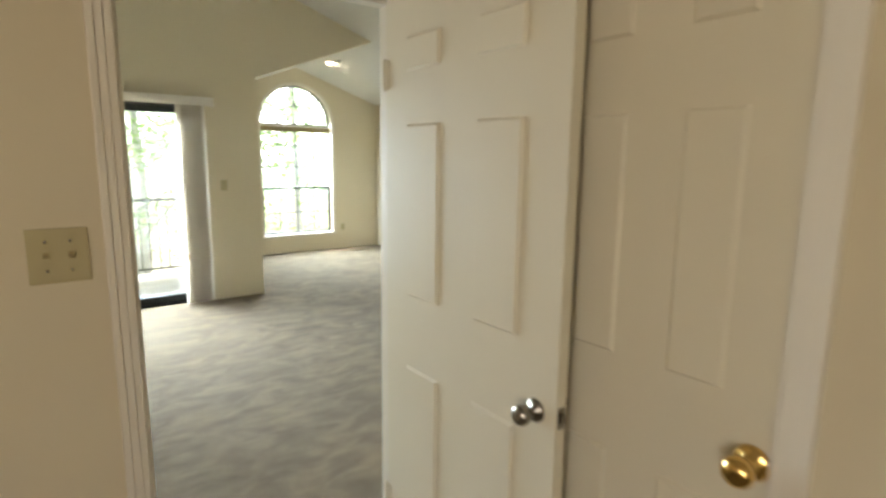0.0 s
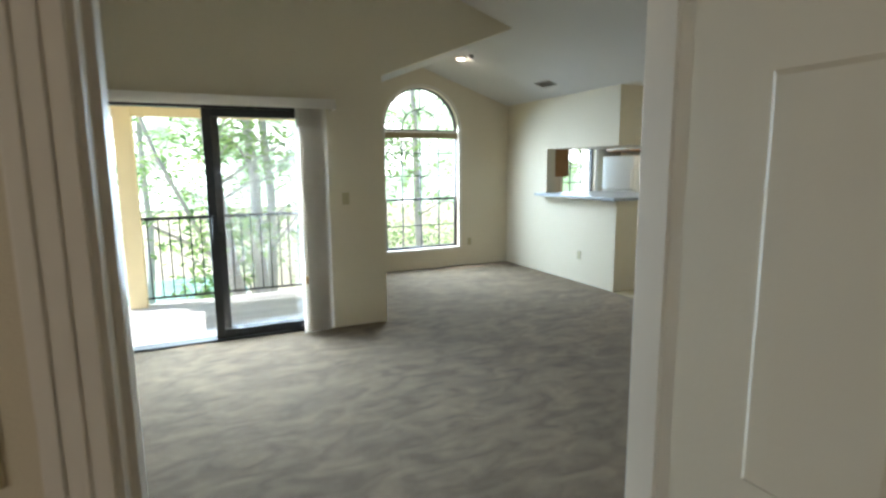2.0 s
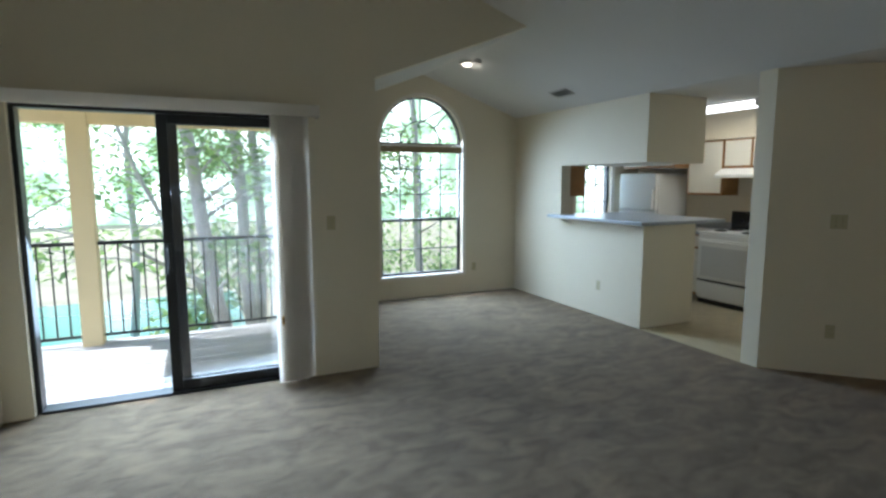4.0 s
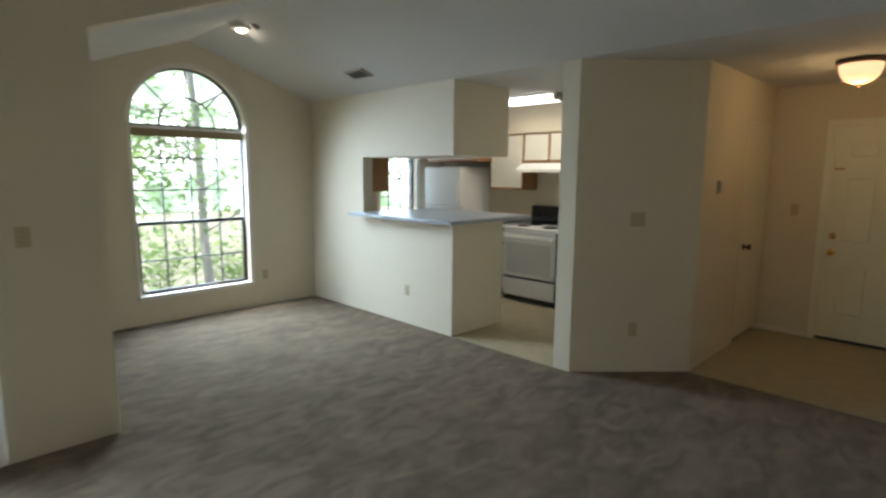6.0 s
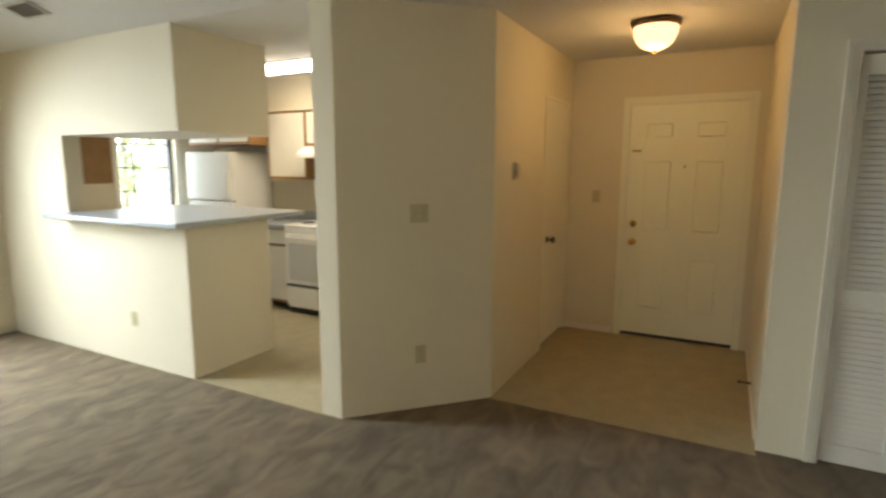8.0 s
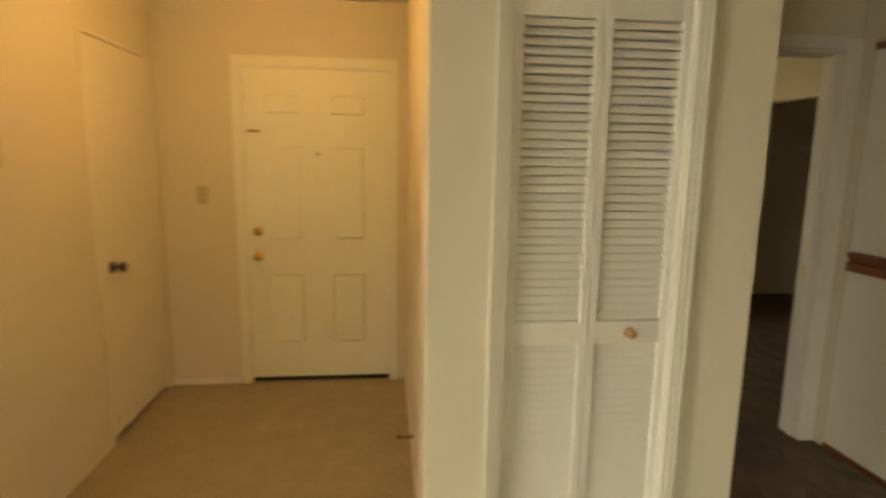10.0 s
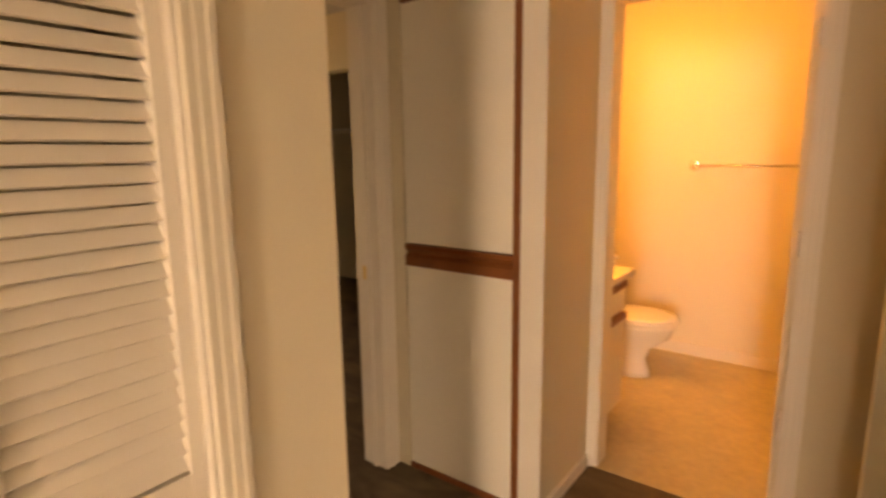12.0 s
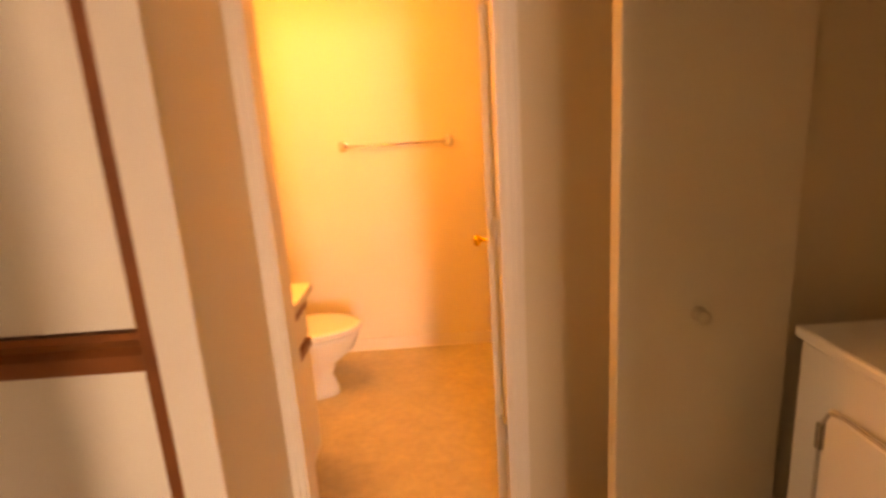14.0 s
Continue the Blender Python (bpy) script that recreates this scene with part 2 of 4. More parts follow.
def tube(bm, path, radii, n=8):
    """A tapered tube along a path of points."""
    rings = []
    for i, p in enumerate(path):
        a, b = Vector(path[max(0, i - 1)]), Vector(path[min(len(path) - 1, i + 1)])
        d = (b - a).normalized()
        u = d.cross(Vector((0.31, 0.17, 0.93)) if abs(d.z) < 0.9 else Vector((1, 0.1, 0))).normalized()
        w = d.cross(u)
        rings.append([bm.verts.new(Vector(p) + radii[i] * (math.cos(2 * math.pi * k / n) * u + math.sin(2 * math.pi * k / n) * w)) for k in range(n)])
    for r0, r1 in zip(rings, rings[1:]):
        for k in range(n):
            bm.faces.new((r0[k], r0[(k + 1) % n], r1[(k + 1) % n], r1[k]))
    bm.faces.new(rings[0][::-1])
    bm.faces.new(rings[-1])
    bmesh.ops.recalc_face_normals(bm, faces=bm.faces[:])
    return bm


def part(name, bm, mat, parent=None, label="", smooth=False):
    me = bpy.data.meshes.new(name)
    bm.to_mesh(me)
    bm.free()
    me.materials.append(mat)
    if smooth:
        for p in me.polygons:
            p.use_smooth = True
    ob = new(name, me)
    if parent:
        ob.parent = parent
        ob.matrix_parent_inverse = parent.matrix_world.inverted()
    if label:
        tagged(ob, label)
    return ob


def thing(name, label, category, group="", m=None):
    ob = new(name)
    ob.empty_display_size = 0.1
    if m is not None:
        ob.matrix_world = m
    return tagged(ob, label, category, group)


def structure(name, bm, mat, label, category):
    return tagged(part(name, bm, mat), label, category, kind="structure")


# ---- structure ----
EAVE, RIDGE_X = 2.44, 3.87
SLOPE = 0.34
NOOK_EAVE = 2.375


def slope_z(x):
    return EAVE + SLOPE * (5.3 - x)


RIDGE_Z = slope_z(RIDGE_X)
WALLTOP = 2.5

for nm, spec in (("floor_living", ((-3.2, 2.3, 2.3, 6.76, -0.2, 0), (2.3, 5.3, 2.3, 9.1, -0.2, 0), (5.3, 6.0, 2.3, 5.19, -0.2, 0))), ("floor_bedroom", ((-3.2, 4.0, -2.6, 2.3, -0.2, 0),)), ("floor_hall", ((4.0, 6.98, 0.3, 2.3, -0.2, 0), (6.0, 6.98, 2.3, 2.98, -0.2, 0))), ("floor_bedroom_two", ((6.98, 10.2, -2.0, 2.98, -0.2, 0),))):
    structure(nm, boxes(*spec), CARPET, "grey-taupe cut-pile carpet with brushed streaks", "carpet")
for nm, spec in (("floor_kitchen", (5.3, 7.8, 5.19, 9.1, -0.2, 0.002)), ("floor_foyer", (6.0, 8.0, 2.98, 5.19, -0.2, 0.002))):
    structure(nm, boxes(spec), VINYL, "beige sheet vinyl floor", "floor")

structure("floor_bath", boxes((4.0, 6.98, -2.0, 0.3, -0.2, 0.002)), BATHVINYL, "pale marbled sheet vinyl floor", "floor")

# living room: the wall with the sliding door, its header running over the nook
SLX0, SLX1, SLTOP = 0.05, 1.84, 2.06
bm = boxes((-0.3, SLX0, 6.56, 6.76, 0, 4.6), (SLX1, 2.44, 6.56, 6.76, 0, 4.6), (SLX0, SLX1, 6.56, 6.76, SLTOP, 4.6))
prism(bm, [(2.44, NOOK_EAVE), (RIDGE_X, RIDGE_Z), (RIDGE_X - 1.0, slope_z(RIDGE_X - 1.0) + 0.2), (2.44, 4.6)], "y", 6.56, 6.76)
structure("wall_slider", bm, PAINT, "cream painted wall with a sliding door opening", "wall")
structure("wall_west", boxes((-0.3, -0.12, 2.36, 6.56, 0, 4.6)), PAINT, "cream painted side wall", "wall")
structure("wall_nook_west", boxes((2.30, 2.44, 6.76, 9.12, 0, 2.6)), PAINT, "cream painted wall of the dining nook", "wall")

# nook wall with the arched window, running on behind the kitchen
AX0, AX1, AZ0, ASPRING, ATOP = 3.275, 4.445, 0.30, 2.06, 2.65
ACX, AR = (AX0 + AX1) / 2, (AX1 - AX0) / 2


def arch_z(x):
    return ASPRING + (ATOP - ASPRING) * math.sqrt(max(0.0, 1 - ((x - ACX) / AR) ** 2))


KX0, KX1, KZ0, KZ1 = 6.38, 7.06, 0.98, 2.0
bm = boxes((2.30, AX0, 8.96, 9.14, 0, 3.2), (AX0, AX1, 8.96, 9.14, 0, AZ0), (AX1, KX0, 8.96, 9.14, 0, 3.2), (KX1, 7.8, 8.96, 9.14, 0, 3.2), (KX0, KX1, 8.96, 9.14, 0, KZ0), (KX0, KX1, 8.96, 9.14, KZ1, 3.2))
N = 32
xs = [ACX - AR * math.cos(math.pi * i / N) for i in range(N + 1)]
for a, b in zip(xs, xs[1:]):
    prism(bm, [(a, arch_z(a)), (b, arch_z(b)), (b, 3.2), (a, 3.2)], "y", 8.96, 9.14)
structure("wall_window", bm, PAINT, "cream painted gable wall with an arched window", "wall")

# bar wall between nook and kitchen, with the pass-through and the soffit over the bar
structure("wall_bar", boxes((5.3, 5.44, 7.90, 8.96, 0, 2.5), (5.3, 5.44, 6.5, 7.90, 0, 1.108), (5.44, 6.06, 6.5, 6.62, 0, 1.108)), PAINT, "cream painted bar wall with a pass-through", "wall")
structure("soffit_bar", boxes((5.3, 6.12, 6.5, 7.90, 1.75, 2.5)), PAINT, "cream painted boxed soffit over the bar", "soffit")

# angled wall beside the kitchen, foyer walls
bm = bmesh.new()
prism(bm, [(5.31, 5.19), (6.015, 4.51), (6.2, 4.51), (6.2, 4.63), (6.06, 4.63), (5.45, 5.22), (5.45, 5.34), (5.31, 5.34)], "z", 0, WALLTOP)
structure("wall_angled", bm, PAINT, "cream painted angled wall beside the kitchen", "wall")
structure("wall_kitchen_south", boxes((5.45, 7.62, 5.22, 5.34, 0, WALLTOP)), PAINT, "cream painted kitchen side wall", "wall")
structure("wall_kitchen_east", boxes((7.62, 7.78, 4.63, 8.96, 0, WALLTOP)), PAINT, "cream painted kitchen back wall", "wall")
CDX0, CDX1 = 7.06, 7.78
structure("wall_foyer_north", boxes((6.2, CDX0, 4.51, 4.63, 0, WALLTOP), (CDX0, CDX1, 4.51, 4.63, 2.05, WALLTOP), (CDX1, 7.84, 4.51, 4.63, 0, WALLTOP)), PAINT, "cream painted foyer wall with a closet door", "wall")
FDY0, FDY1, FDZ = 3.085, 4.015, 2.05
structure("wall_foyer_east", boxes((7.84, 8.0, FDY1, 4.63, 0, WALLTOP), (7.84, 8.0, 2.86, FDY0, 0, WALLTOP), (7.84, 8.0, FDY0, FDY1, FDZ, WALLTOP)), PAINT, "cream painted wall round the entry door", "wall")
structure("wall_foyer_south", boxes((6.19, 7.84, 2.86, 2.98, 0, WALLTOP)), PAINT, "cream painted foyer side wall", "wall")
BFY0, BFY1, BFZ = 2.095, 2.716, 2.05
structure("wall_closet", boxes((6.07, 6.19, BFY1, 2.98, 0, WALLTOP), (6.07, 6.19, 1.81, BFY0, 0, WALLTOP), (6.07, 6.19, BFY0, BFY1, BFZ, WALLTOP)), PAINT, "cream painted wall round a louvred closet", "wall")
structure("wall_hall_closet_back", boxes((6.19, 6.86, 1.81, 1.91, 0, WALLTOP), (6.86, 6.98, 1.81, 2.86, 0, WALLTOP)), PAINT, "cream painted hall wall behind the closet", "wall")
# hall: doorway to the second bedroom, linen cupboard wall, bathroom front
structure("wall_hall_east", boxes((6.86, 6.98, 1.66, 1.81, 0, WALLTOP), (6.86, 6.98, 0.86, 1.66, 2.05, WALLTOP), (6.86, 6.98, 0.60, 0.86, 0, WALLTOP), (6.78, 6.86, 0.60, 0.785, 0, WALLTOP)), PAINT, "cream painted wall round the bedroom doorway", "wall")
structure("wall_linen", boxes((6.118, 6.205, 0.29, 0.79, 0, WALLTOP), (6.205, 6.78, 0.70, 0.79, 2.09, WALLTOP), (6.205, 6.80, 0.2, 0.3, 0, WALLTOP)), PAINT, "cream painted wall round the linen cupboard", "wall")
BDX0, BDX1 = 5.36, 6.082
structure("wall_bath_front", boxes((BDX1, 6.118, 0.18, 0.29, 0, WALLTOP), (4.62, BDX0, 0.18, 0.29, 0, WALLTOP), (BDX0, BDX1, 0.18, 0.29, 2.05, WALLTOP), (6.118, 6.98, 0.09, 0.2, 0, WALLTOP)), PAINT, "cream painted wall round the bathroom doorway", "wall")
structure("wall_bath_south", boxes((4.0, 6.98, -1.55, -1.43, 0, WALLTOP)), BATHPAINT, "cream painted bathroom wall", "wall")
structure("wall_bath_east", boxes((6.68, 6.98, -1.74, 0.09, 0, WALLTOP)), BATHPAINT, "cream painted bathroom wall by the vanity", "wall")
structure("wall_bath_west", boxes((4.5, 4.62, -1.74, 0.29, 0, WALLTOP)), BATHPAINT, "cream painted bathroom end wall", "wall")
# laundry closet
# Unseen stub and header added to keep daylight off the closet and folded door.
structure("wall_laundry", boxes((3.88, 4.0, 0.18, 2.24, 0, WALLTOP), (4.0, 4.70, 0.50, 0.62, 0, WALLTOP), (4.85, 4.97, 2.02, 2.24, 0, WALLTOP), (4.85, 4.97, 0.66, 2.02, 2.05, WALLTOP)), PAINT, "cream painted laundry closet wall with unseen light-blocking stub and header", "wall")
# first bedroom
DX0, DX1, DY, DYB = 0.648, 1.528, 2.22, 2.34
# East end run on unseen to 4.97 to shield the laundry from daylight.
structure("wall_bedroom_front", boxes((-3.0, DX0, DY, DYB, 0, 4.6), (DX1, 4.97, DY, DYB, 0, 4.6), (DX0, DX1, DY, DYB, 2.09, 4.6)), PAINT, "cream painted wall round the bedroom doorway", "wall")
C1Y0, C1Y1 = 0.905, 1.525
structure("wall_bedroom_east", boxes((1.535, 1.655, C1Y1, 2.24, 0, WALLTOP), (1.535, 1.655, -2.4, C1Y0, 0, WALLTOP), (1.535, 1.655, C1Y0, C1Y1, 2.05, WALLTOP)), PAINT, "cream painted wall with a panelled door", "wall")
# Unseen opening made to hold the bedroom fill lamp.
structure("wall_bedroom_west", boxes((-3.1, -2.98, -2.4, -2.0, 0, WALLTOP), (-3.1, -2.98, -0.4, 2.22, 0, WALLTOP), (-3.1, -2.98, -2.0, -0.4, 0, 0.85), (-3.1, -2.98, -2.0, -0.4, 2.15, WALLTOP)), PAINT, "cream painted bedroom wall with an unseen opening added for the fill lamp", "wall")
structure("wall_bedroom_south", boxes((-3.1, 1.655, -2.4, -2.25, 0, WALLTOP)), PAINT, "cream painted bedroom wall", "wall")
# second bedroom and its closet
# The opening at y 0.6 to 1.8 is unseen, added for the fill lamp.
structure("wall_bedroom_two", boxes((6.98, 7.9, -0.42, -0.30, 0, WALLTOP), (9.3, 10.2, -0.42, -0.30, 0, WALLTOP), (7.9, 9.3, -0.42, -0.30, 2.05, WALLTOP), (10.1, 10.22, -1.9, 0.6, 0, WALLTOP), (10.1, 10.22, 1.8, 2.86, 0, WALLTOP), (10.1, 10.22, 0.6, 1.8, 0, 0.85), (10.1, 10.22, 0.6, 1.8, 2.05, WALLTOP), (6.98, 10.1, 2.74, 2.855, 0, WALLTOP), (6.98, 10.2, -1.9, -1.78, 0, WALLTOP), (7.0, 7.1, -1.78, -0.42, 0, WALLTOP)), PAINT, "cream painted walls of the second bedroom", "wall")

# ceilings
bm = bmesh.new()
T = 0.15
prism(bm, [(-0.3, slope_z(-0.3)), (5.3, EAVE), (5.3, EAVE + T), (-0.3, slope_z(-0.3) + T)], "y", 2.3, 6.56)
prism(bm, [(RIDGE_X, RIDGE_Z), (5.3, EAVE), (5.3, EAVE + T), (RIDGE_X, RIDGE_Z + T)], "y", 6.56, 9.0)
prism(bm, [(2.40, NOOK_EAVE - 0.015), (RIDGE_X, RIDGE_Z), (RIDGE_X, RIDGE_Z + T), (2.40, NOOK_EAVE - 0.015 + T)], "y", 6.76, 9.0)
box(bm, 5.3, 8.0, 2.3, 9.0, EAVE, EAVE + T)
box(bm, 3.88, 10.2, -1.9, 2.3, EAVE, EAVE + T)
box(bm, 8.0, 10.2, 2.3, 3.0, EAVE, EAVE + T)
box(bm, -3.1, 3.88, -2.4, 2.3, EAVE, EAVE + T)
box(bm, 4.75, 5.3, 2.3, 2.36, EAVE, 2.8)
structure("ceiling", bm, CEIL, "white textured vaulted and flat ceiling", "ceiling")


def piece(name, like, m, parent):
    """One more object on a shared mesh, as a part of its parent."""
    ob = new(name, like)
    ob.parent = parent
    ob.matrix_parent_inverse = parent.matrix_world.inverted()
    ob.matrix_basis = m
    return ob


def mesh_of(name, bm, mat, smooth=False):
    me = bpy.data.meshes.new(name)
    bm.to_mesh(me)
    bm.free()
    me.materials.append(mat)
    if smooth:
        for p in me.polygons:
            p.use_smooth = True
    return me


def casing(name, axis, plane, out, a0, a1, top, w=0.06, label="off-white painted door casing", mat=None):
    """A moulded casing round an opening a0..a1 in a wall plane; out is +1 or -1, the way the wall faces."""
    bm = bmesh.new()

    def put(u0, u1, z0, z1, t0, t1):
        p, q = sorted((plane + out * t0, plane + out * t1))
        if axis == "x":
            box(bm, p, q, u0, u1, z0, z1, bev=0.002)
        else:
            box(bm, u0, u1, p, q, z0, z1, bev=0.002)
    for u, d in ((a0, -1), (a1, 1)):
        for f0, f1, t in ((0.0, 0.34, 0.012), (0.34, 0.70, 0.0155), (0.70, 1.0, 0.019)):
            lo, hi = sorted((u + d * w * f0, u + d * w * f1))
            put(lo, hi, 0, top + w * f1, -0.003, t)
    for f0, f1, t in ((0.0, 0.34, 0.0125), (0.34, 0.70, 0.016), (0.70, 1.0, 0.0195)):
        put(a0 - w * f0, a1 + w * f0, top + w * f0, top + w * f1, -0.003, t)
    return structure(name, bm, mat or TRIM, label, "door casing")


def jamb(name, axis, p0, p1, a0, a1, top, t=0.014):
    """Lining boards inside an opening, with a stop."""
    bm = bmesh.new()
    for u0, u1, z0, z1 in ((a0 - 0.003, a0 + t, 0, top), (a1 - t, a1 + 0.003, 0, top), (a0 + t, a1 - t, top - t, top + 0.003)):
        if axis == "x":
            box(bm, p0 - 0.002, p1 + 0.002, u0, u1, z0, z1)
        else:
            box(bm, u0, u1, p0 - 0.002, p1 + 0.002, z0, z1)
    return structure(name, bm, TRIM, "off-white painted door lining", "door frame")


def panel_leaf(w, h, t, rows, cols, groove=1.0):
    """A door leaf with moulded panels on both faces: local x 0..w, y 0..t, z 0..h."""
    bm = bmesh.new()
    xs = sorted({0, w, *[c for p in cols for c in p]})
    zs = sorted({0, h, *[r for p in rows for r in p]})
    panels = []
    for y, flip in ((0, False), (t, True)):
        grid = [[bm.verts.new((x, y, z)) for x in xs] for z in zs]
        for j in range(len(zs) - 1):
            for i in range(len(xs) - 1):
                q = [grid[j][i], grid[j][i + 1], grid[j + 1][i + 1], grid[j + 1][i]]
                f = bm.faces.new(q[::-1] if flip else q)
                if (xs[i], xs[i + 1]) in cols and (zs[j], zs[j + 1]) in rows:
                    panels.append(f)
    bmesh.ops.inset_individual(bm, faces=panels, thickness=0.008, depth=-0.011 * groove)
    bmesh.ops.inset_individual(bm, faces=panels, thickness=0.018, depth=0.0)
    bmesh.ops.inset_individual(bm, faces=panels, thickness=0.012, depth=0.007 * groove)
    for a, b, c, d in (((0, 0, 0), (0, t, 0), (0, t, h), (0, 0, h)), ((w, 0, 0), (w, 0, h), (w, t, h), (w, t, 0)), ((0, 0, h), (0, t, h), (w, t, h), (w, 0, h)), ((0, 0, 0), (w, 0, 0), (w, t, 0), (0, t, 0))):
        bm.faces.new([bm.verts.new(p) for p in (a, b, c, d)])
    return bm


def six_panel(w, h=2.03, t=0.036, rows=((0.25, 0.825), (1.05, 1.645), (1.785, 1.915)), groove=1.0):
    k = w / 0.914
    cols = [(0.13 * k, 0.362 * k), (0.53 * k, 0.762 * k)]
    return panel_leaf(w, h, t, rows, cols, groove)


KNOB = [(0.032, 0), (0.032, 0.004), (0.026, 0.008), (0.011, 0.012), (0.010, 0.030), (0.018, 0.036), (0.027, 0.044), (0.028, 0.054), (0.023, 0.064), (0.010, 0.069), (0.004, 0.069)]


def knob_mesh(name, mat, k=1.0):
    bm = lathe(bmesh.new(), [(r * k, h * k) for r, h in KNOB], 20)
    return mesh_of(name, bm, mat, True)


KNOB_NICKEL, KNOB_BRASS, KNOB_BRONZE = knob_mesh("knob_nickel", NICKEL), knob_mesh("knob_brass", BRASS), knob_mesh("knob_bronze", material("dark_bronze_knob", (0.10, 0.07, 0.05), 0.3, 0.9, var=0.1))
KNOB_SMALL = knob_mesh("knob_small", material("turned_wood_knob", (0.35, 0.17, 0.08), 0.4, var=0.1), 0.6)
KNOB_WHITE = knob_mesh("knob_white", material("dull_cream_knob", (0.56, 0.47, 0.34), 0.4, var=0.1), 0.62)


def toward(way):
    """The turn that sends local z along way."""
    return Vector(way).to_track_quat("Z", "Y").to_matrix().to_4x4()


# ---- first bedroom ----
casing("door_casing_1", "y", DY, -1, DX0 + 0.004, DX1 - 0.004, 2.085, 0.060)
casing("door_casing_2", "y", DYB, 1, DX0 + 0.004, DX1 - 0.004, 2.085, 0.06)
jamb("door_lining_1", "y", DY, DYB, DX0, DX1, 2.09, 0.012)
structure("door_stop_1", boxes((DX0 + 0.012, DX0 + 0.022, DY + 0.045, DYB - 0.02, 0, 2.076), (DX1 - 0.022, DX1 - 0.012, DY + 0.045, DYB - 0.02, 0, 2.076), (DX0 + 0.022, DX1 - 0.022, DY + 0.045, DYB - 0.02, 2.066, 2.076)), TRIM, "off-white painted door stop strip", "door frame")
door = thing("panel_door", "cream six-panel bedroom door standing open", "door", m=pose(1.442, 2.172, 0.012, 0, 0, -90.0))
leaf = part("leaf", six_panel(0.805, 2.06), DOORP)
leaf.parent = door
for s, way, d in ((1, (0, -1, 0), 0.0), (-1, (0, 1, 0), 0.036)):
    k = new("knob", KNOB_NICKEL)
    k.parent = door
    k.matrix_basis = Matrix.Translation((0.735, d, 0.885)) @ toward(way)
pl = part("latch_plate", boxes((0.8045, 0.807, 0.006, 0.030, 0.857, 0.913), (0.807, 0.816, 0.012, 0.024, 0.873, 0.897)), NICKEL)
pl.parent = door
for z in (0.25, 1.80):
    hg = part("hinge", boxes((-0.010, 0.02, -0.005, -0.001, z - 0.045, z + 0.045), (-0.012, -0.002, -0.009, 0.0, z - 0.05, z + 0.05), bev=0.001), DOORP)
    hg.parent = door

door = thing("closet_door", "closed cream six-panel closet door with brass knob", "door", m=pose(1.55, 1.518, 0.012, 0, 0, -90))
leaf = part("leaf", six_panel(0.606), DOORP)
leaf.parent = door
k = new("knob", KNOB_BRASS)
k.parent = door
k.matrix_basis = Matrix.Translation((0.562, 0, 0.935)) @ toward((0, -1, 0)) @ Matrix.Scale(1.15, 4)
pl = part("latch_plate", boxes((0.594, 0.605, -0.003, 0.001, 0.925, 0.98)), NICKEL)
pl.parent = door
casing("door_casing_3", "x", 1.535, -1, C1Y0 + 0.005, C1Y1 - 0.005, 2.045, 0.062)
jamb("door_lining_2", "x", 1.535, 1.655, C1Y0, C1Y1, 2.05)


def plate(name, label, m, gangs=1, kind="switch", category="switch"):
    """A wall plate: local x along the wall, y out of it, z up."""
    w = 0.070 + 0.046 * (gangs - 1)
    ob = thing(name, label, category, "wall plates", m)
    p = part("cover", boxes((-w / 2, w / 2, 0, 0.006, -0.057, 0.057), bev=0.002), IVORY)
    p.parent = ob
    for g in range(gangs):
        x = (g - (gangs - 1) / 2) * 0.046
        if kind == "switch":
            q = part("collar", boxes((x - 0.006, x + 0.006, 0.004, 0.0075, -0.013, 0.013)), IVORY)
            q.parent = ob
            bm = bmesh.new()
            prism(bm, [(0.005, -0.006), (0.017, 0.003), (0.016, 0.009), (0.005, 0.006)], "x", x - 0.0055, x + 0.0055)
            q = part("toggle", bm, TOGGLE)
            q.parent = ob
            for s in (-0.030, 0.030):
                q = part("screw", lathe(bmesh.new(), [(0.0035, 0.005), (0.0035, 0.0072), (0.001, 0.0078)], 8, (x, 0, s), "y"), NICKEL)
                q.parent = ob
        elif kind == "outlet":
            for s in (-0.020, 0.020):
                q = part("socket", boxes((-0.015, 0.015, 0.004, 0.0085, s - 0.014, s + 0.014), bev=0.003), IVORY)
                q.parent = ob
                for sx in (-0.006, 0.006):
                    r = part("slot", boxes((sx - 0.0015, sx + 0.0015, 0.0083, 0.0088, s - 0.003, s + 0.006)), BLACKM)
                    r.parent = ob
    return ob


plate("light_switch", "ivory double toggle switch plate on cream wall", pose(0.490, DY, 1.278, 0, 0, 180) @ Matrix.Diagonal((1.15, 1, 1.25, 1)), 2)

# ---- sliding door, blinds, balcony ----
sd = thing("sliding_door", "black-framed glass sliding patio door standing open", "sliding door", m=pose(0.05, 6.66, 0))
FR = 0.045
part("door_frame", boxes((SLX0, SLX0 + 0.03, 6.62, 6.74, 0, SLTOP), (SLX1 - 0.03, SLX1, 6.62, 6.74, 0, SLTOP), (SLX0 + 0.03, SLX1 - 0.03, 6.62, 6.74, SLTOP - 0.03, SLTOP), (SLX0 + 0.03, SLX1 - 0.03, 6.60, 6.74, 0.0, 0.02), bev=0.002), BLACKM, sd)


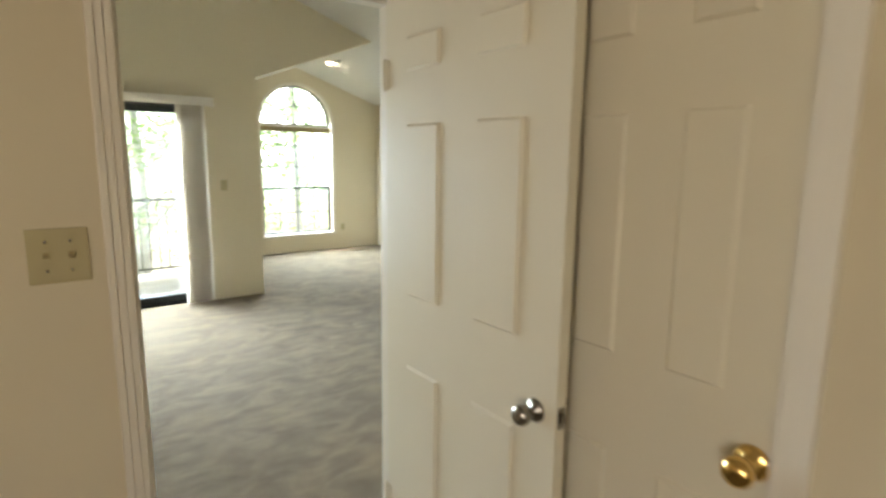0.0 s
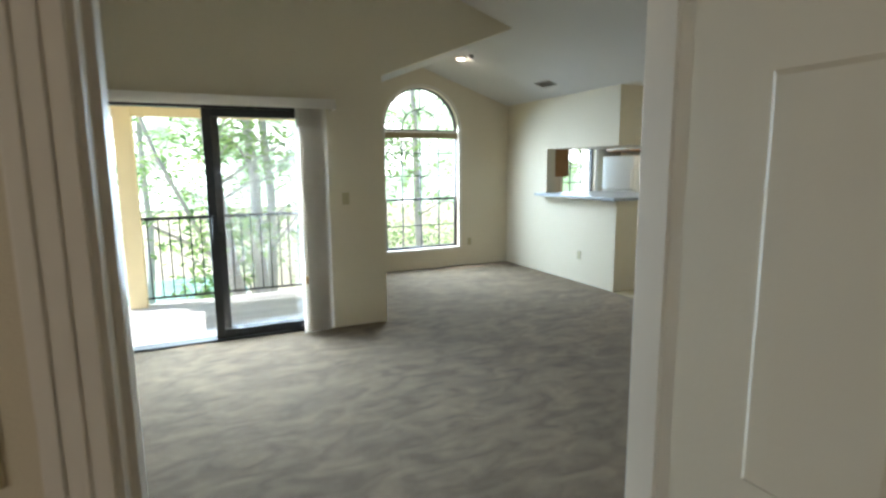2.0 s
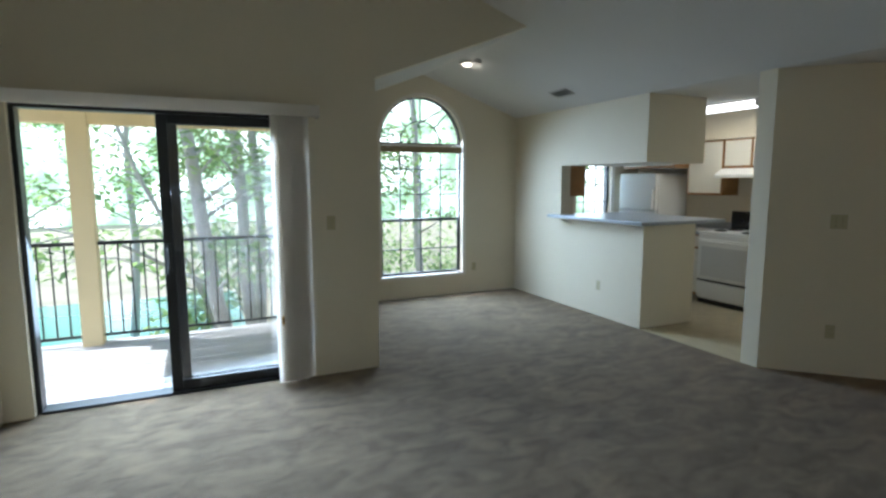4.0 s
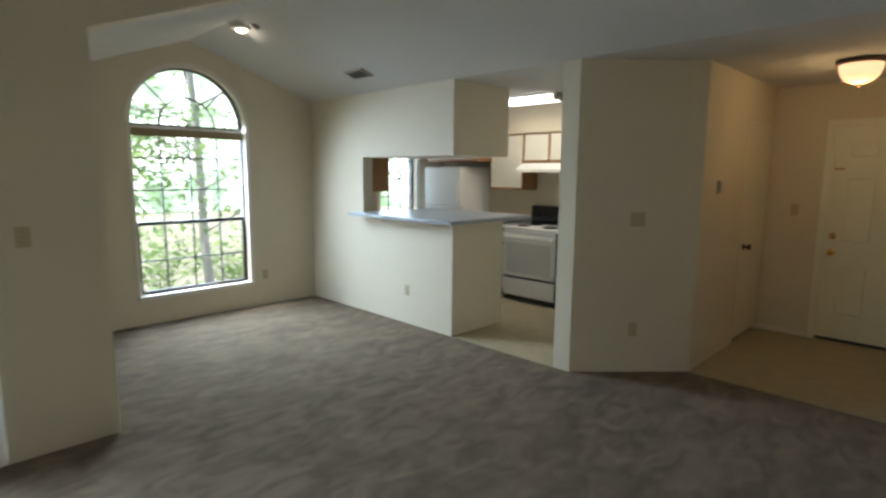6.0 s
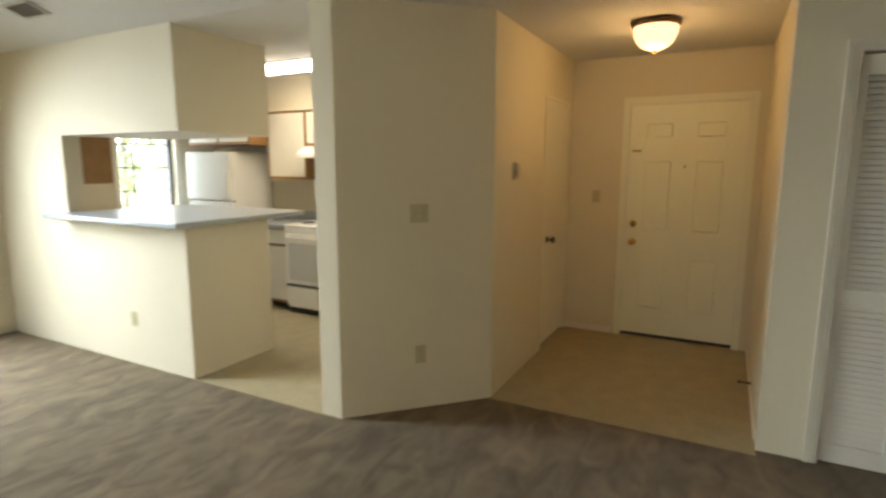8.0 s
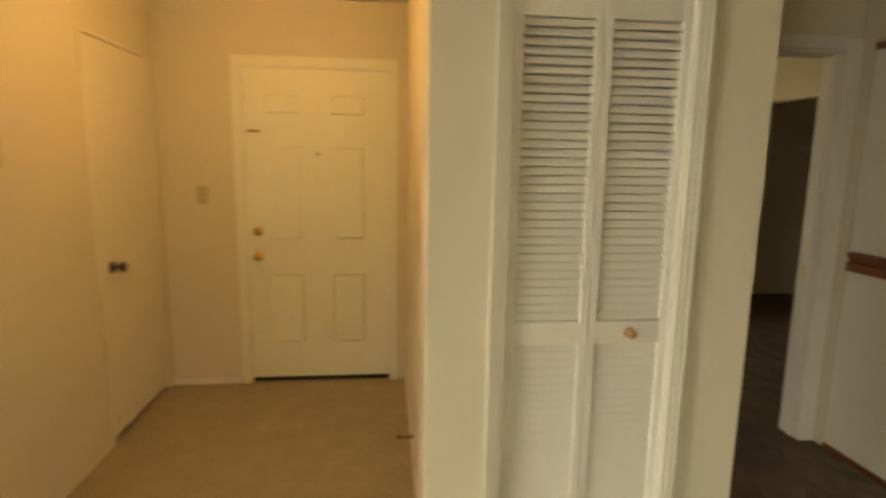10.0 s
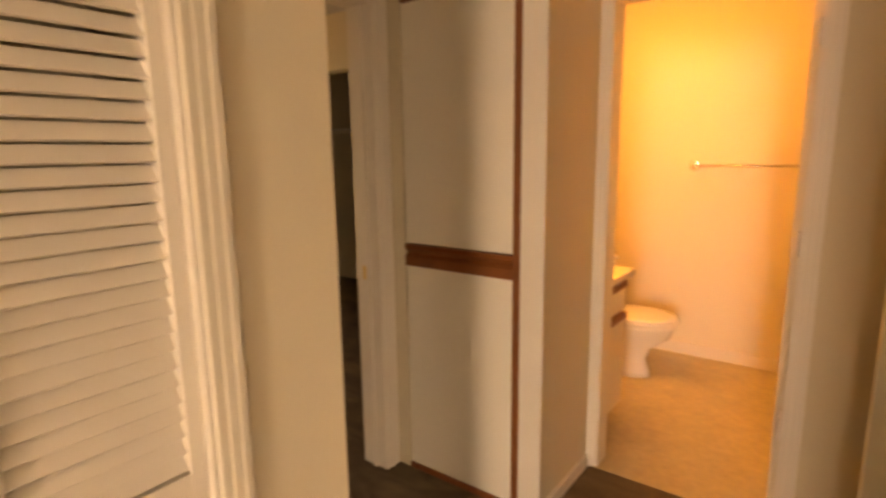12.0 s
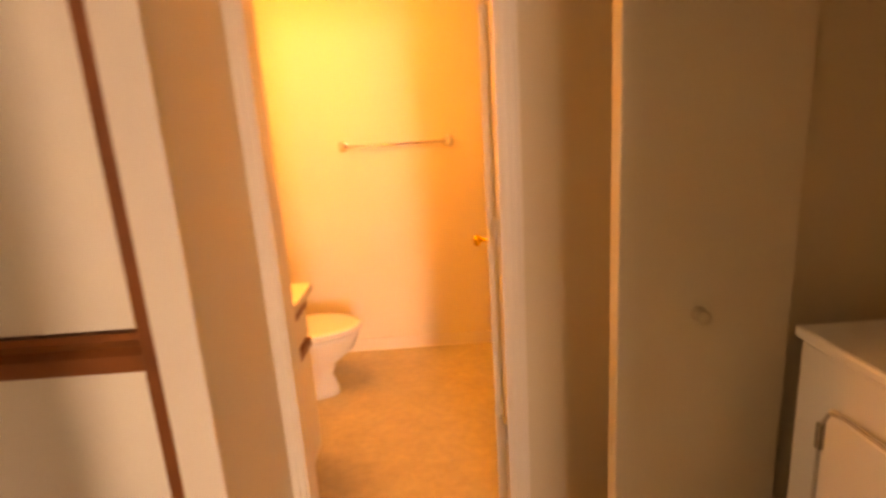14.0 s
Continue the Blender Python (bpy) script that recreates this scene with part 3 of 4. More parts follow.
def glazed(name, x0, x1, y0, y1, parent):
    z0, z1, s = 0.022, SLTOP - 0.032, 0.07
    p = part(name, boxes((x0, x0 + s, y0, y1, z0, z1), (x1 - s, x1, y0, y1, z0, z1), (x0 + s, x1 - s, y0, y1, z1 - 0.065, z1), (x0 + s, x1 - s, y0, y1, z0, z0 + 0.075), bev=0.003), BLACKM, parent)
    g = part("pane", boxes((x0 + s, x1 - s, (y0 + y1) / 2 - 0.002, (y0 + y1) / 2 + 0.002, z0 + 0.075, z1 - 0.065)), GLASS, p)
    g.visible_shadow = False
    return p


panel = glazed("sliding_panel", 0.868, 1.80, 6.63, 6.665, sd)
part("handle", boxes((0.888, 0.918, 6.595, 6.63, 0.90, 1.12), (0.893, 0.913, 6.575, 6.60, 0.93, 1.09), bev=0.005), BLACKM, panel)
glazed("fixed_panel", 0.93, 1.81, 6.69, 6.725, sd)

vb = thing("vertical_blind", "white vertical blinds drawn aside, under a valance", "blinds", m=pose(1.78, 6.46, 0.03))
part("valance", boxes((-0.42 + 0.32, 1.97, 6.445, 6.457, 2.035, 2.122), (1.958, 1.97, 6.457, 6.56, 2.035, 2.122), (-0.10, 1.958, 6.46, 6.56, 2.105, 2.118), bev=0.002), BLIND, vb, "white vinyl valance box")
part("headrail", boxes((-0.08, 1.95, 6.485, 6.525, 2.045, 2.085)), BLIND, vb)
vane = bmesh.new()
curve = [(-0.044 + i * 0.011, 0.008 * (1 - ((-0.044 + i * 0.011) / 0.044) ** 2)) for i in range(9)]
prism(vane, curve + [(a, b + 0.0012) for a, b in reversed(curve)], "z", 0.02, 2.05)
vane = mesh_of("vane", vane, BLIND)
for i in range(15):
    piece("vane", vane, pose(1.648 + i * 0.0155, 6.495 + 0.006 * ((i * 7) % 3 - 1), 0, 0, 0, 38 + ((i * 37) % 9) - 4), vb)
part("chain", tube(bmesh.new(), [(1.655, 6.47, 2.03), (1.654, 6.468, 1.4), (1.656, 6.47, 0.55)], [0.0022] * 3, 5), TRIM, vb)
part("chain_weight", lathe(bmesh.new(), [(0.004, 0.47), (0.009, 0.48), (0.011, 0.53), (0.003, 0.55)], 10, (1.656, 6.47, 0)), BRASS, vb)
plate("light_switch", "ivory toggle switch plate beside the sliding door", pose(2.06, 6.56, 1.235, 0, 0, 180), 1)

# balcony
deck = structure("balcony_deck", boxes((-0.45, 2.30, 6.78, 8.62, -0.32, -0.09)), STUCCO, "balcony floor frame", "balcony")
board = mesh_of("deck_board", boxes((-1.375, 1.375, -0.069, 0.069, -0.038, 0), bev=0.004), DECKW)
for i in range(13):
    piece("deck_board", board, pose(0.925, 6.85 + i * 0.1425, -0.045 - 0.002 * ((i * 5) % 3)), deck)
structure("balcony_ceiling", boxes((-0.45, 2.30, 6.76, 8.7, 2.42, 2.56)), STUCCO, "beige balcony ceiling", "ceiling")
post = tagged(part("balcony_post", boxes((0.03, 0.21, 8.42, 8.60, -0.045, 2.42), bev=0.006), STUCCO), "square yellow-beige balcony post", "post")
tagged(part("balcony_beam", boxes((-0.45, 2.30, 8.44, 8.58, 2.10, 2.419), bev=0.006), STUCCO), "yellow-beige balcony header beam", "beam", kind="structure")
rail = thing("balcony_railing", "black metal balcony railing with thin balusters", "railing", m=pose(1.2, 8.5, -0.04))
for x0, x1 in ((-0.45, 0.03), (0.21, 2.30)):
    part("top_rail", boxes((x0, x1, 8.485, 8.525, 0.945, 0.98), bev=0.005), BLACKM, rail)
    part("bottom_rail", boxes((x0, x1, 8.492, 8.518, 0.03, 0.055), bev=0.003), BLACKM, rail)
bal = mesh_of("baluster", boxes((-0.007, 0.007, -0.007, 0.007, 0.05, 0.95)), BLACKM)
for i in range(25):
    x = -0.40 + i * 0.111
    if not 0.0 < x < 0.24:
        piece("baluster", bal, pose(x, 8.505, 0), rail)

# ---- arched nook window ----
win = thing("window_1", "tall arched window with dark muntins and white reveal", "window", m=pose(ACX, 9.05, AZ0))
WY = 9.055


def arc_band(bm, r0, r1, y0, y1, k=1.0, n=24):
    for i in range(n):
        a, b = math.pi * i / n, math.pi * (i + 1) / n
        prism(bm, [(ACX + r * math.cos(t), ASPRING + r * k * math.sin(t)) for r, t in ((r0, a), (r1, a), (r1, b), (r0, b))], "y", y0, y1)


KA = (ATOP - ASPRING) / AR
part("window_frame", boxes((AX0, AX0 + 0.018, WY - 0.02, WY + 0.03, AZ0, ASPRING), (AX1 - 0.018, AX1, WY - 0.02, WY + 0.03, AZ0, ASPRING), (AX0 + 0.028, AX1 - 0.028, WY - 0.02, WY + 0.03, AZ0, AZ0 + 0.035), (AX0, AX1, WY - 0.03, WY + 0.03, 2.03, 2.06)), MUNTIN, win)
bm = bmesh.new()
arc_band(bm, AR - 0.018, AR, WY - 0.02, WY + 0.03, KA)
part("arch_frame", bm, MUNTIN, win)
bm = bmesh.new()
arc_band(bm, AR + 0.001, AR + 0.045, 8.948, 8.962, KA)
box(bm, AX1 + 0.001, AX1 + 0.045, 8.948, 8.962, AZ0 - 0.005, ASPRING)
box(bm, AX0 - 0.03, AX0 - 0.001, 8.948, 8.962, AZ0 - 0.005, ASPRING)
part("reveal_trim", bm, TRIM, win)
part("window_sill", boxes((AX0 - 0.03, AX1 + 0.045, 8.935, 9.05, AZ0 - 0.035, AZ0 + 0.004), bev=0.004), TRIM, win)
part("meeting_rail", boxes((AX0 + 0.028, AX1 - 0.028, WY - 0.02, WY + 0.02, 1.025, 1.06)), BLACKM, win)
part("lower_sash", boxes((AX1 - 0.042, AX1 - 0.018, WY - 0.02, WY, AZ0 + 0.03, 1.03), (AX0 + 0.018, AX0 + 0.04, WY - 0.02, WY, AZ0 + 0.03, 1.03)), BLACKM, win)
for i in (1, 2, 3):
    x = AX0 + (AX1 - AX0) * i / 4
    part("muntin", boxes((x - 0.007, x + 0.007, WY - 0.008, WY + 0.008, AZ0 + 0.03, 2.035)), MUNTIN, win)
for z in (0.65, 1.385, 1.72):
    part("muntin", boxes((AX0 + 0.028, AX1 - 0.028, WY - 0.0075, WY + 0.0075, z - 0.007, z + 0.007)), MUNTIN, win)
bm = bmesh.new()
arc_band(bm, 0.277, 0.291, WY - 0.008, WY + 0.008, KA, 20)
part("muntin", bm, MUNTIN, win)
for a in (45, 90, 135):
    c, s = math.cos(radians(a)), math.sin(radians(a))
    bm = bmesh.new()
    u = 0.007
    prism(bm, [(ACX + r * c - d * u * s, ASPRING + r * s * KA + d * u * c) for r, d in ((0.285, -1), (AR - 0.02, -1), (AR - 0.02, 1), (0.285, 1))], "y", WY - 0.0078, WY + 0.0078)
    part("muntin", bm, MUNTIN, win)
pane = part("pane", boxes((AX0 + 0.02, AX1 - 0.02, WY + 0.010, WY + 0.014, AZ0 + 0.02, 2.04)), GLASS, win)
pane.visible_shadow = False
bm = bmesh.new()
prism(bm, [(ACX + (AR - 0.02) * math.cos(math.pi * i / 24), ASPRING + (ATOP - ASPRING - 0.02) * math.sin(math.pi * i / 24)) for i in range(25)], "y", WY + 0.010, WY + 0.014)
pane = part("arch_pane", bm, GLASS, win)
pane.visible_shadow = False
sh = thing("window_shade", "raised tan pleated shade at the window transom", "shade", m=pose(ACX, 9.0, 1.95))
part("headrail", boxes((AX0 + 0.01, AX1 - 0.01, 8.985, 9.02, 2.015, 2.04), bev=0.003), TRIM, sh)
part("pleats", boxes(*[(AX0 + 0.012, AX1 - 0.012, 8.98 + 0.003 * (i % 2), 9.024 - 0.003 * (i % 2), 1.935 + i * 0.0098, 1.9435 + i * 0.0098) for i in range(8)]), TANSHADE, sh)
plate("wall_outlet", "ivory duplex outlet under the window wall", pose(4.625, 8.96, 0.37, 0, 0, 180), 1, "outlet", "outlet")
plate("wall_outlet", "ivory duplex outlet low on the bar wall", pose(5.3, 7.155, 0.36, 0, 0, 90), 1, "outlet", "outlet")
DIAG = math.degrees(math.atan2(-0.68, 0.705))
plate("light_switch", "ivory triple switch plate on the angled wall", pose(5.665, 4.848, 1.24, 0, 0, DIAG + 180), 2)
plate("wall_outlet", "ivory duplex outlet low on the angled wall", pose(5.668, 4.845, 0.355, 0, 0, DIAG + 180), 1, "outlet", "outlet")

# ---- kitchen ----
tagged(part("breakfast_bar_counter", boxes((5.14, 6.36, 6.37, 7.895, 1.11, 1.146), (5.14, 5.298, 7.895, 7.97, 1.11, 1.146), bev=0.006), COUNTER), "grey-blue laminate breakfast bar top with overhang", "countertop")
fr = thing("refrigerator", "white top-freezer refrigerator in the kitchen corner", "refrigerator", m=pose(7.3, 8.33, 0))
part("body", boxes((7.05, 7.60, 7.98, 8.68, 0.03, 1.665), bev=0.008), WHITE, fr)
d = part("freezer_door", boxes((6.985, 7.045, 7.98, 8.68, 1.135, 1.665), bev=0.012), WHITE, fr)
part("handle", boxes((6.955, 6.985, 8.01, 8.035, 1.16, 1.45), bev=0.006), WHITE, d)
d = part("fridge_door", boxes((6.985, 7.045, 7.98, 8.68, 0.10, 1.12), bev=0.012), WHITE, fr)
part("handle", boxes((6.955, 6.985, 8.01, 8.035, 0.7, 1.09), bev=0.006), WHITE, d)
part("kick_grille", boxes((7.02, 7.05, 7.99, 8.67, 0.0, 0.09)), BLACKM, fr)

rg = thing("range", "white electric range with black backguard", "stove", m=pose(7.25, 6.78, 0))
RY0, RY1 = 6.42, 7.20
part("body", boxes((6.985, 7.60, RY0, RY1, 0.06, 0.895), bev=0.004), WHITE, rg)
part("cooktop", boxes((6.955, 7.60, RY0 - 0.004, RY1 + 0.004, 0.897, 0.925), bev=0.008), WHITE, rg)
d = part("oven_door", boxes((6.950, 6.984, RY0 + 0.008, RY1 - 0.008, 0.315, 0.83), bev=0.006), WHITE, rg)
part("handle", boxes((6.905, 6.925, RY0 + 0.05, RY1 - 0.05, 0.79, 0.812), (6.92, 6.952, RY0 + 0.06, RY0 + 0.09, 0.79, 0.812), (6.92, 6.952, RY1 - 0.09, RY1 - 0.06, 0.79, 0.812), bev=0.004), WHITE, d)
part("door_window", boxes((6.947, 6.9505, RY0 + 0.06, RY1 - 0.06, 0.36, 0.74)), material("pale_oven_panel", (0.66, 0.66, 0.65), 0.25, var=0.03), d)
part("control_strip", boxes((6.958, 6.984, RY0 + 0.004, RY1 - 0.004, 0.84, 0.894)), WHITE, rg)
part("gap_line", boxes((6.97, 6.984, RY0 + 0.004, RY1 - 0.004, 0.29, 0.312)), BLACKM, rg)
part("drawer", boxes((6.952, 6.984, RY0 + 0.008, RY1 - 0.008, 0.085, 0.285), bev=0.006), WHITE, rg)
part("toe_kick", boxes((6.99, 7.58, RY0 + 0.01, RY1 - 0.01, 0.0, 0.06)), BLACKM, rg)
part("side_seam", boxes((6.953, 6.99, RY0 - 0.003, RY0 + 0.004, 0.06, 0.895)), BLACKM, rg)
bg = part("backguard", boxes((7.53, 7.60, RY0 + 0.01, RY1 - 0.01, 0.926, 1.165), bev=0.008), DARKGLASS, rg)
for x, y, r in ((7.12, RY0 + 0.19, 0.10), (7.12, RY1 - 0.19, 0.08), (7.38, RY0 + 0.19, 0.08), (7.38, RY1 - 0.19, 0.10)):
    b = part("burner", lathe(bmesh.new(), [(r, 0.926), (r, 0.932), (r * 0.85, 0.934), (r * 0.3, 0.930)], 20, (x, y, 0)), CHROME, rg)
    bm = bmesh.new()
    for k in (0.35, 0.58, 0.8):
        tube(bm, [(x + r * k * math.cos(i * math.pi / 8), y + r * k * math.sin(i * math.pi / 8), 0.939) for i in range(17)], [0.005] * 17, 6)
    part("coil", bm, BLACKM, b)
for i in range(5):
    part("control_knob", lathe(bmesh.new(), [(0.018, -0.018), (0.018, 0), (0.016, 0)], 12, (7.53, RY0 + 0.12 + i * 0.12, 1.05), "x"), BLACKM, bg)


def upper_cabinet(label, x0, x1, y0, y1, z0, z1, doors):
    c = thing("wall_cabinet", label, "cabinet", "kitchen wall cabinets", pose((x0 + x1) / 2, (y0 + y1) / 2, z0))
    part("body", boxes((x0 + 0.02, x1, y0, y1, z0, z1), bev=0.002), OAK, c)
    n = doors
    for i in range(n):
        a = y0 + (y1 - y0) * i / n + 0.004
        b = y0 + (y1 - y0) * (i + 1) / n - 0.004
        d = part("door", boxes((x0, x0 + 0.018, a + 0.012, b - 0.012, z0 + 0.03, z1 - 0.018)), LAMINATE, c)
        part("door_edge", boxes((x0 - 0.002, x0 + 0.018, a, a + 0.012, z0 + 0.004, z1 - 0.004), (x0 - 0.002, x0 + 0.018, b - 0.012, b, z0 + 0.004, z1 - 0.004), (x0 - 0.002, x0 + 0.018, a + 0.012, b - 0.012, z1 - 0.018, z1 - 0.004), (x0 - 0.004, x0 + 0.018, a + 0.012, b - 0.012, z0 + 0.004, z0 + 0.03)), OAK, d, "oak edge strips")
    return c


upper_cabinet("cream laminate wall cabinet with oak edges", 7.30, 7.618, 7.18, 7.72, 1.37, 2.085, 1)
upper_cabinet("short cream wall cabinet with oak edges above the hood", 7.30, 7.618, 6.40, 7.176, 1.72, 2.085, 2)
upper_cabinet("cream laminate wall cabinet with oak edges", 7.30, 7.618, 5.80, 6.396, 1.37, 2.085, 1)
upper_cabinet("short oak cabinet above the refrigerator", 7.05, 7.618, 7.73, 8.68, 1.74, 2.085, 2)
tagged(part("corner_cabinet", boxes((5.442, 5.69, 7.91, 8.95, 1.365, 2.085), bev=0.003), OAK), "dark oak end panel of a wall cabinet by the pass-through", "cabinet")
structure("soffit_kitchen", boxes((7.28, 7.62, 5.34, 8.96, 2.09, 2.44)), PAINT, "cream painted soffit over the wall cabinets", "soffit")
hood = thing("range_hood", "white range hood under the short cabinet", "range hood", m=pose(7.4, 6.78, 1.6))
bm = bmesh.new()
prism(bm, [(7.14, 1.60), (7.618, 1.60), (7.618, 1.716), (7.28, 1.716), (7.14, 1.64)], "y", 6.41, 7.17)
part("canopy", bm, WHITE, hood)
bc = thing("base_cabinet", "cream laminate base cabinet beside the range", "cabinet", "kitchen base cabinets", pose(7.3, 7.5, 0))
part("body", boxes((7.03, 7.60, 7.208, 7.96, 0.08, 0.87)), OAK, bc)
part("door", boxes((7.01, 7.028, 7.22, 7.57, 0.11, 0.68)), LAMINATE, bc)
part("door", boxes((7.01, 7.028, 7.58, 7.94, 0.11, 0.68)), LAMINATE, bc)
part("drawer", boxes((7.01, 7.028, 7.22, 7.94, 0.71, 0.85)), LAMINATE, bc)
tagged(part("worktop", boxes((6.99, 7.61, 7.208, 7.97, 0.872, 0.91), (7.59, 7.612, 7.208, 7.97, 0.91, 1.01), bev=0.004), COUNTER), "grey-blue laminate worktop beside the range", "countertop")
bc2 = thing("base_cabinet", "cream laminate base cabinet near the kitchen entry", "cabinet", "kitchen base cabinets", pose(7.3, 5.9, 0))
part("body", boxes((7.03, 7.60, 5.36, 6.41, 0.08, 0.87)), OAK, bc2)
part("door", boxes((7.01, 7.028, 5.38, 5.88, 0.11, 0.85)), LAMINATE, bc2)
part("door", boxes((7.01, 7.028, 5.90, 6.40, 0.11, 0.85)), LAMINATE, bc2)
tagged(part("worktop", boxes((6.99, 7.61, 5.35, 6.412, 0.872, 0.91), bev=0.004), COUNTER), "grey-blue laminate worktop near the kitchen entry", "countertop")
bb = thing("bar_cabinet", "cream laminate base cabinet under the bar", "cabinet", "kitchen base cabinets", pose(5.8, 7.3, 0))
part("body", boxes((5.45, 6.04, 6.63, 8.94, 0.0, 0.87)), LAMINATE, bb)
kw = thing("window_2", "kitchen window with white frame and grid", "window", m=pose((KX0 + KX1) / 2, 9.05, KZ0))
part("window_frame", boxes((KX0, KX0 + 0.03, 9.02, 9.09, KZ0, KZ1), (KX1 - 0.03, KX1, 9.02, 9.09, KZ0, KZ1), (KX0, KX1, 9.02, 9.09, KZ0, KZ0 + 0.035), (KX0, KX1, 9.02, 9.09, KZ1 - 0.03, KZ1)), MUNTIN, kw)
part("trim", boxes((KX1 + 0.001, KX1 + 0.06, 8.945, 8.962, KZ0 - 0.05, KZ1 + 0.05), (KX0 - 0.06, KX0 - 0.001, 8.945, 8.962, KZ0 - 0.05, KZ1 + 0.05), (KX0 - 0.06, KX1 + 0.06, 8.94, 8.962, KZ0 - 0.05, KZ0 - 0.001)), TRIM, kw)
for i in (1, 2):
    x = KX0 + (KX1 - KX0) * i / 3
    part("muntin", boxes((x - 0.008, x + 0.008, 9.045, 9.06, KZ0 + 0.03, KZ1 - 0.03)), MUNTIN, kw)
for i in (1, 2, 3):
    z = KZ0 + (KZ1 - KZ0) * i / 4
    part("muntin", boxes((KX0 + 0.03, KX1 - 0.03, 9.0455, 9.0595, z - 0.008, z + 0.008)), MUNTIN, kw)
pane = part("pane", boxes((KX0 + 0.02, KX1 - 0.02, 9.065, 9.069, KZ0 + 0.02, KZ1 - 0.02)), GLASS, kw)
pane.visible_shadow = False
fl = thing("fluorescent_light", "lit white fluorescent ceiling fixture in the kitchen", "ceiling light", m=pose(6.72, 6.8, 2.44))
part("housing", boxes((6.59, 6.85, 6.25, 7.37, 2.425, 2.44), (6.60, 6.84, 6.25, 6.30, 2.362, 2.425), (6.60, 6.84, 7.32, 7.37, 2.362, 2.425), bev=0.003), VENTM, fl)
bm = bmesh.new()
prism(bm, [(6.605, 2.424), (6.605, 2.385), (6.625, 2.367), (6.815, 2.367), (6.835, 2.385), (6.835, 2.424)], "y", 6.302, 7.318)
part("diffuser", bm, TUBE, fl)

# ---- ceiling fixtures ----
CANZ = slope_z(3.964)
can = thing("recessed_light", "lit recessed ceiling light with white trim", "ceiling light", m=pose(3.964, 7.913, CANZ))
part("trim_ring", lathe(bmesh.new(), [(0.055, -0.014), (0.088, -0.012), (0.092, -0.004), (0.092, 0.004), (0.055, 0.004)], 28, (3.964, 7.913, CANZ - 0.012)), TRIM, can, smooth=True)
part("bulb", lathe(bmesh.new(), [(0.054, 0.0), (0.054, -0.012), (0.045, -0.028), (0.025, -0.038), (0.004, -0.041)], 20, (3.964, 7.913, CANZ - 0.012)), BULB, can, smooth=True)
ATILT = math.degrees(math.atan(SLOPE))


def register(label, x, y, w, h, mat):
    v = thing("ceiling_vent", label, "vent", m=pose(x, y, slope_z(x) - 0.001, 0, ATILT, 0))
    f = part("frame", boxes((-w / 2, w / 2, -h / 2, -h / 2 + 0.018, -0.012, 0), (-w / 2, w / 2, h / 2 - 0.018, h / 2, -0.012, 0), (-w / 2, -w / 2 + 0.018, -h / 2 + 0.018, h / 2 - 0.018, -0.012, 0), (w / 2 - 0.018, w / 2, -h / 2 + 0.018, h / 2 - 0.018, -0.012, 0)), mat)
    f.parent = v
    f = part("backing", boxes((-w / 2 + 0.018, w / 2 - 0.018, -h / 2 + 0.018, h / 2 - 0.018, -0.003, -0.001)), BLACKM)
    f.parent = v
    n = max(4, int((h - 0.04) / 0.018))
    sl = mesh_of("slat", boxes((-w / 2 + 0.018, w / 2 - 0.018, -0.006, 0.006, -0.001, 0.001)), mat)
    for i in range(n):
        s = new("slat", sl)
        s.parent = v
        s.matrix_basis = pose(0, -h / 2 + 0.03 + i * (h - 0.06) / (n - 1), -0.007, 40, 0, 0)
    return v


register("grey louvred ceiling register on the sloped ceiling", 4.95, 7.481, 0.16, 0.30, VENTM)
register("dark louvred ceiling register on the sloped ceiling", 4.90, 3.93, 0.13, 0.22, BLACKM)

sm = thing("smoke_detector", "small grey-white round detector on the sloped ceiling", "smoke detector", m=pose(4.01, 7.73, slope_z(4.01), 0, ATILT, 0))
p = part("housing", lathe(bmesh.new(), [(0.036, 0.0), (0.036, -0.016), (0.03, -0.026), (0.012, -0.03), (0.003, -0.03)], 24), VENTM, smooth=True)
p.parent = sm

# ---- foyer ----
casing("door_casing_4", "x", 7.84, -1, FDY0 + 0.008, FDY1 - 0.008, 2.05, 0.05, "pale cream painted door casing", ENTRYP)
jamb("door_lining_3", "x", 7.84, 8.0, FDY0, FDY1, FDZ)
ed = thing("entry_door", "closed cream six-panel entry door", "door", m=pose(7.862, 4.006, 0.018, 0, 0, -90))
leaf = part("leaf", six_panel(0.912, rows=((0.243, 0.727), (0.94, 1.555), (1.73, 1.873)), groove=1.7), ENTRYP)
leaf.parent = ed
k = new("knob", KNOB_BRASS)
k.parent = ed
k.matrix_basis = Matrix.Translation((0.068, 0, 0.84)) @ toward((0, -1, 0))
for name, bm, mat in (("deadbolt", lathe(bmesh.new(), [(0.030, 0), (0.029, -0.012), (0.020, -0.018), (0.006, -0.020)], 18, (0.068, 0, 1.0), "y"), BRASS),
                      ("deadbolt_turn", boxes((0.060, 0.076, -0.034, -0.018, 0.994, 1.006), bev=0.002), BRASS),
                      ("peephole", lathe(bmesh.new(), [(0.011, 0), (0.010, -0.005), (0.004, -0.006)], 12, (0.456, 0, 1.50), "y"), CHROME),
                      ("door_chain", boxes((0.03, 0.105, -0.008, 0, 1.625, 1.640), bev=0.002), BRASS),
                      ("weather_strip", boxes((0.0, 0.912, -0.006, 0.0, -0.016, 0.012)), BLACKM)):
    p = part(name, bm, mat)
    p.parent = ed
plate("light_switch", "ivory toggle switch plate beside the entry door", pose(7.84, 4.264, 1.25, 0, 0, 90), 1)
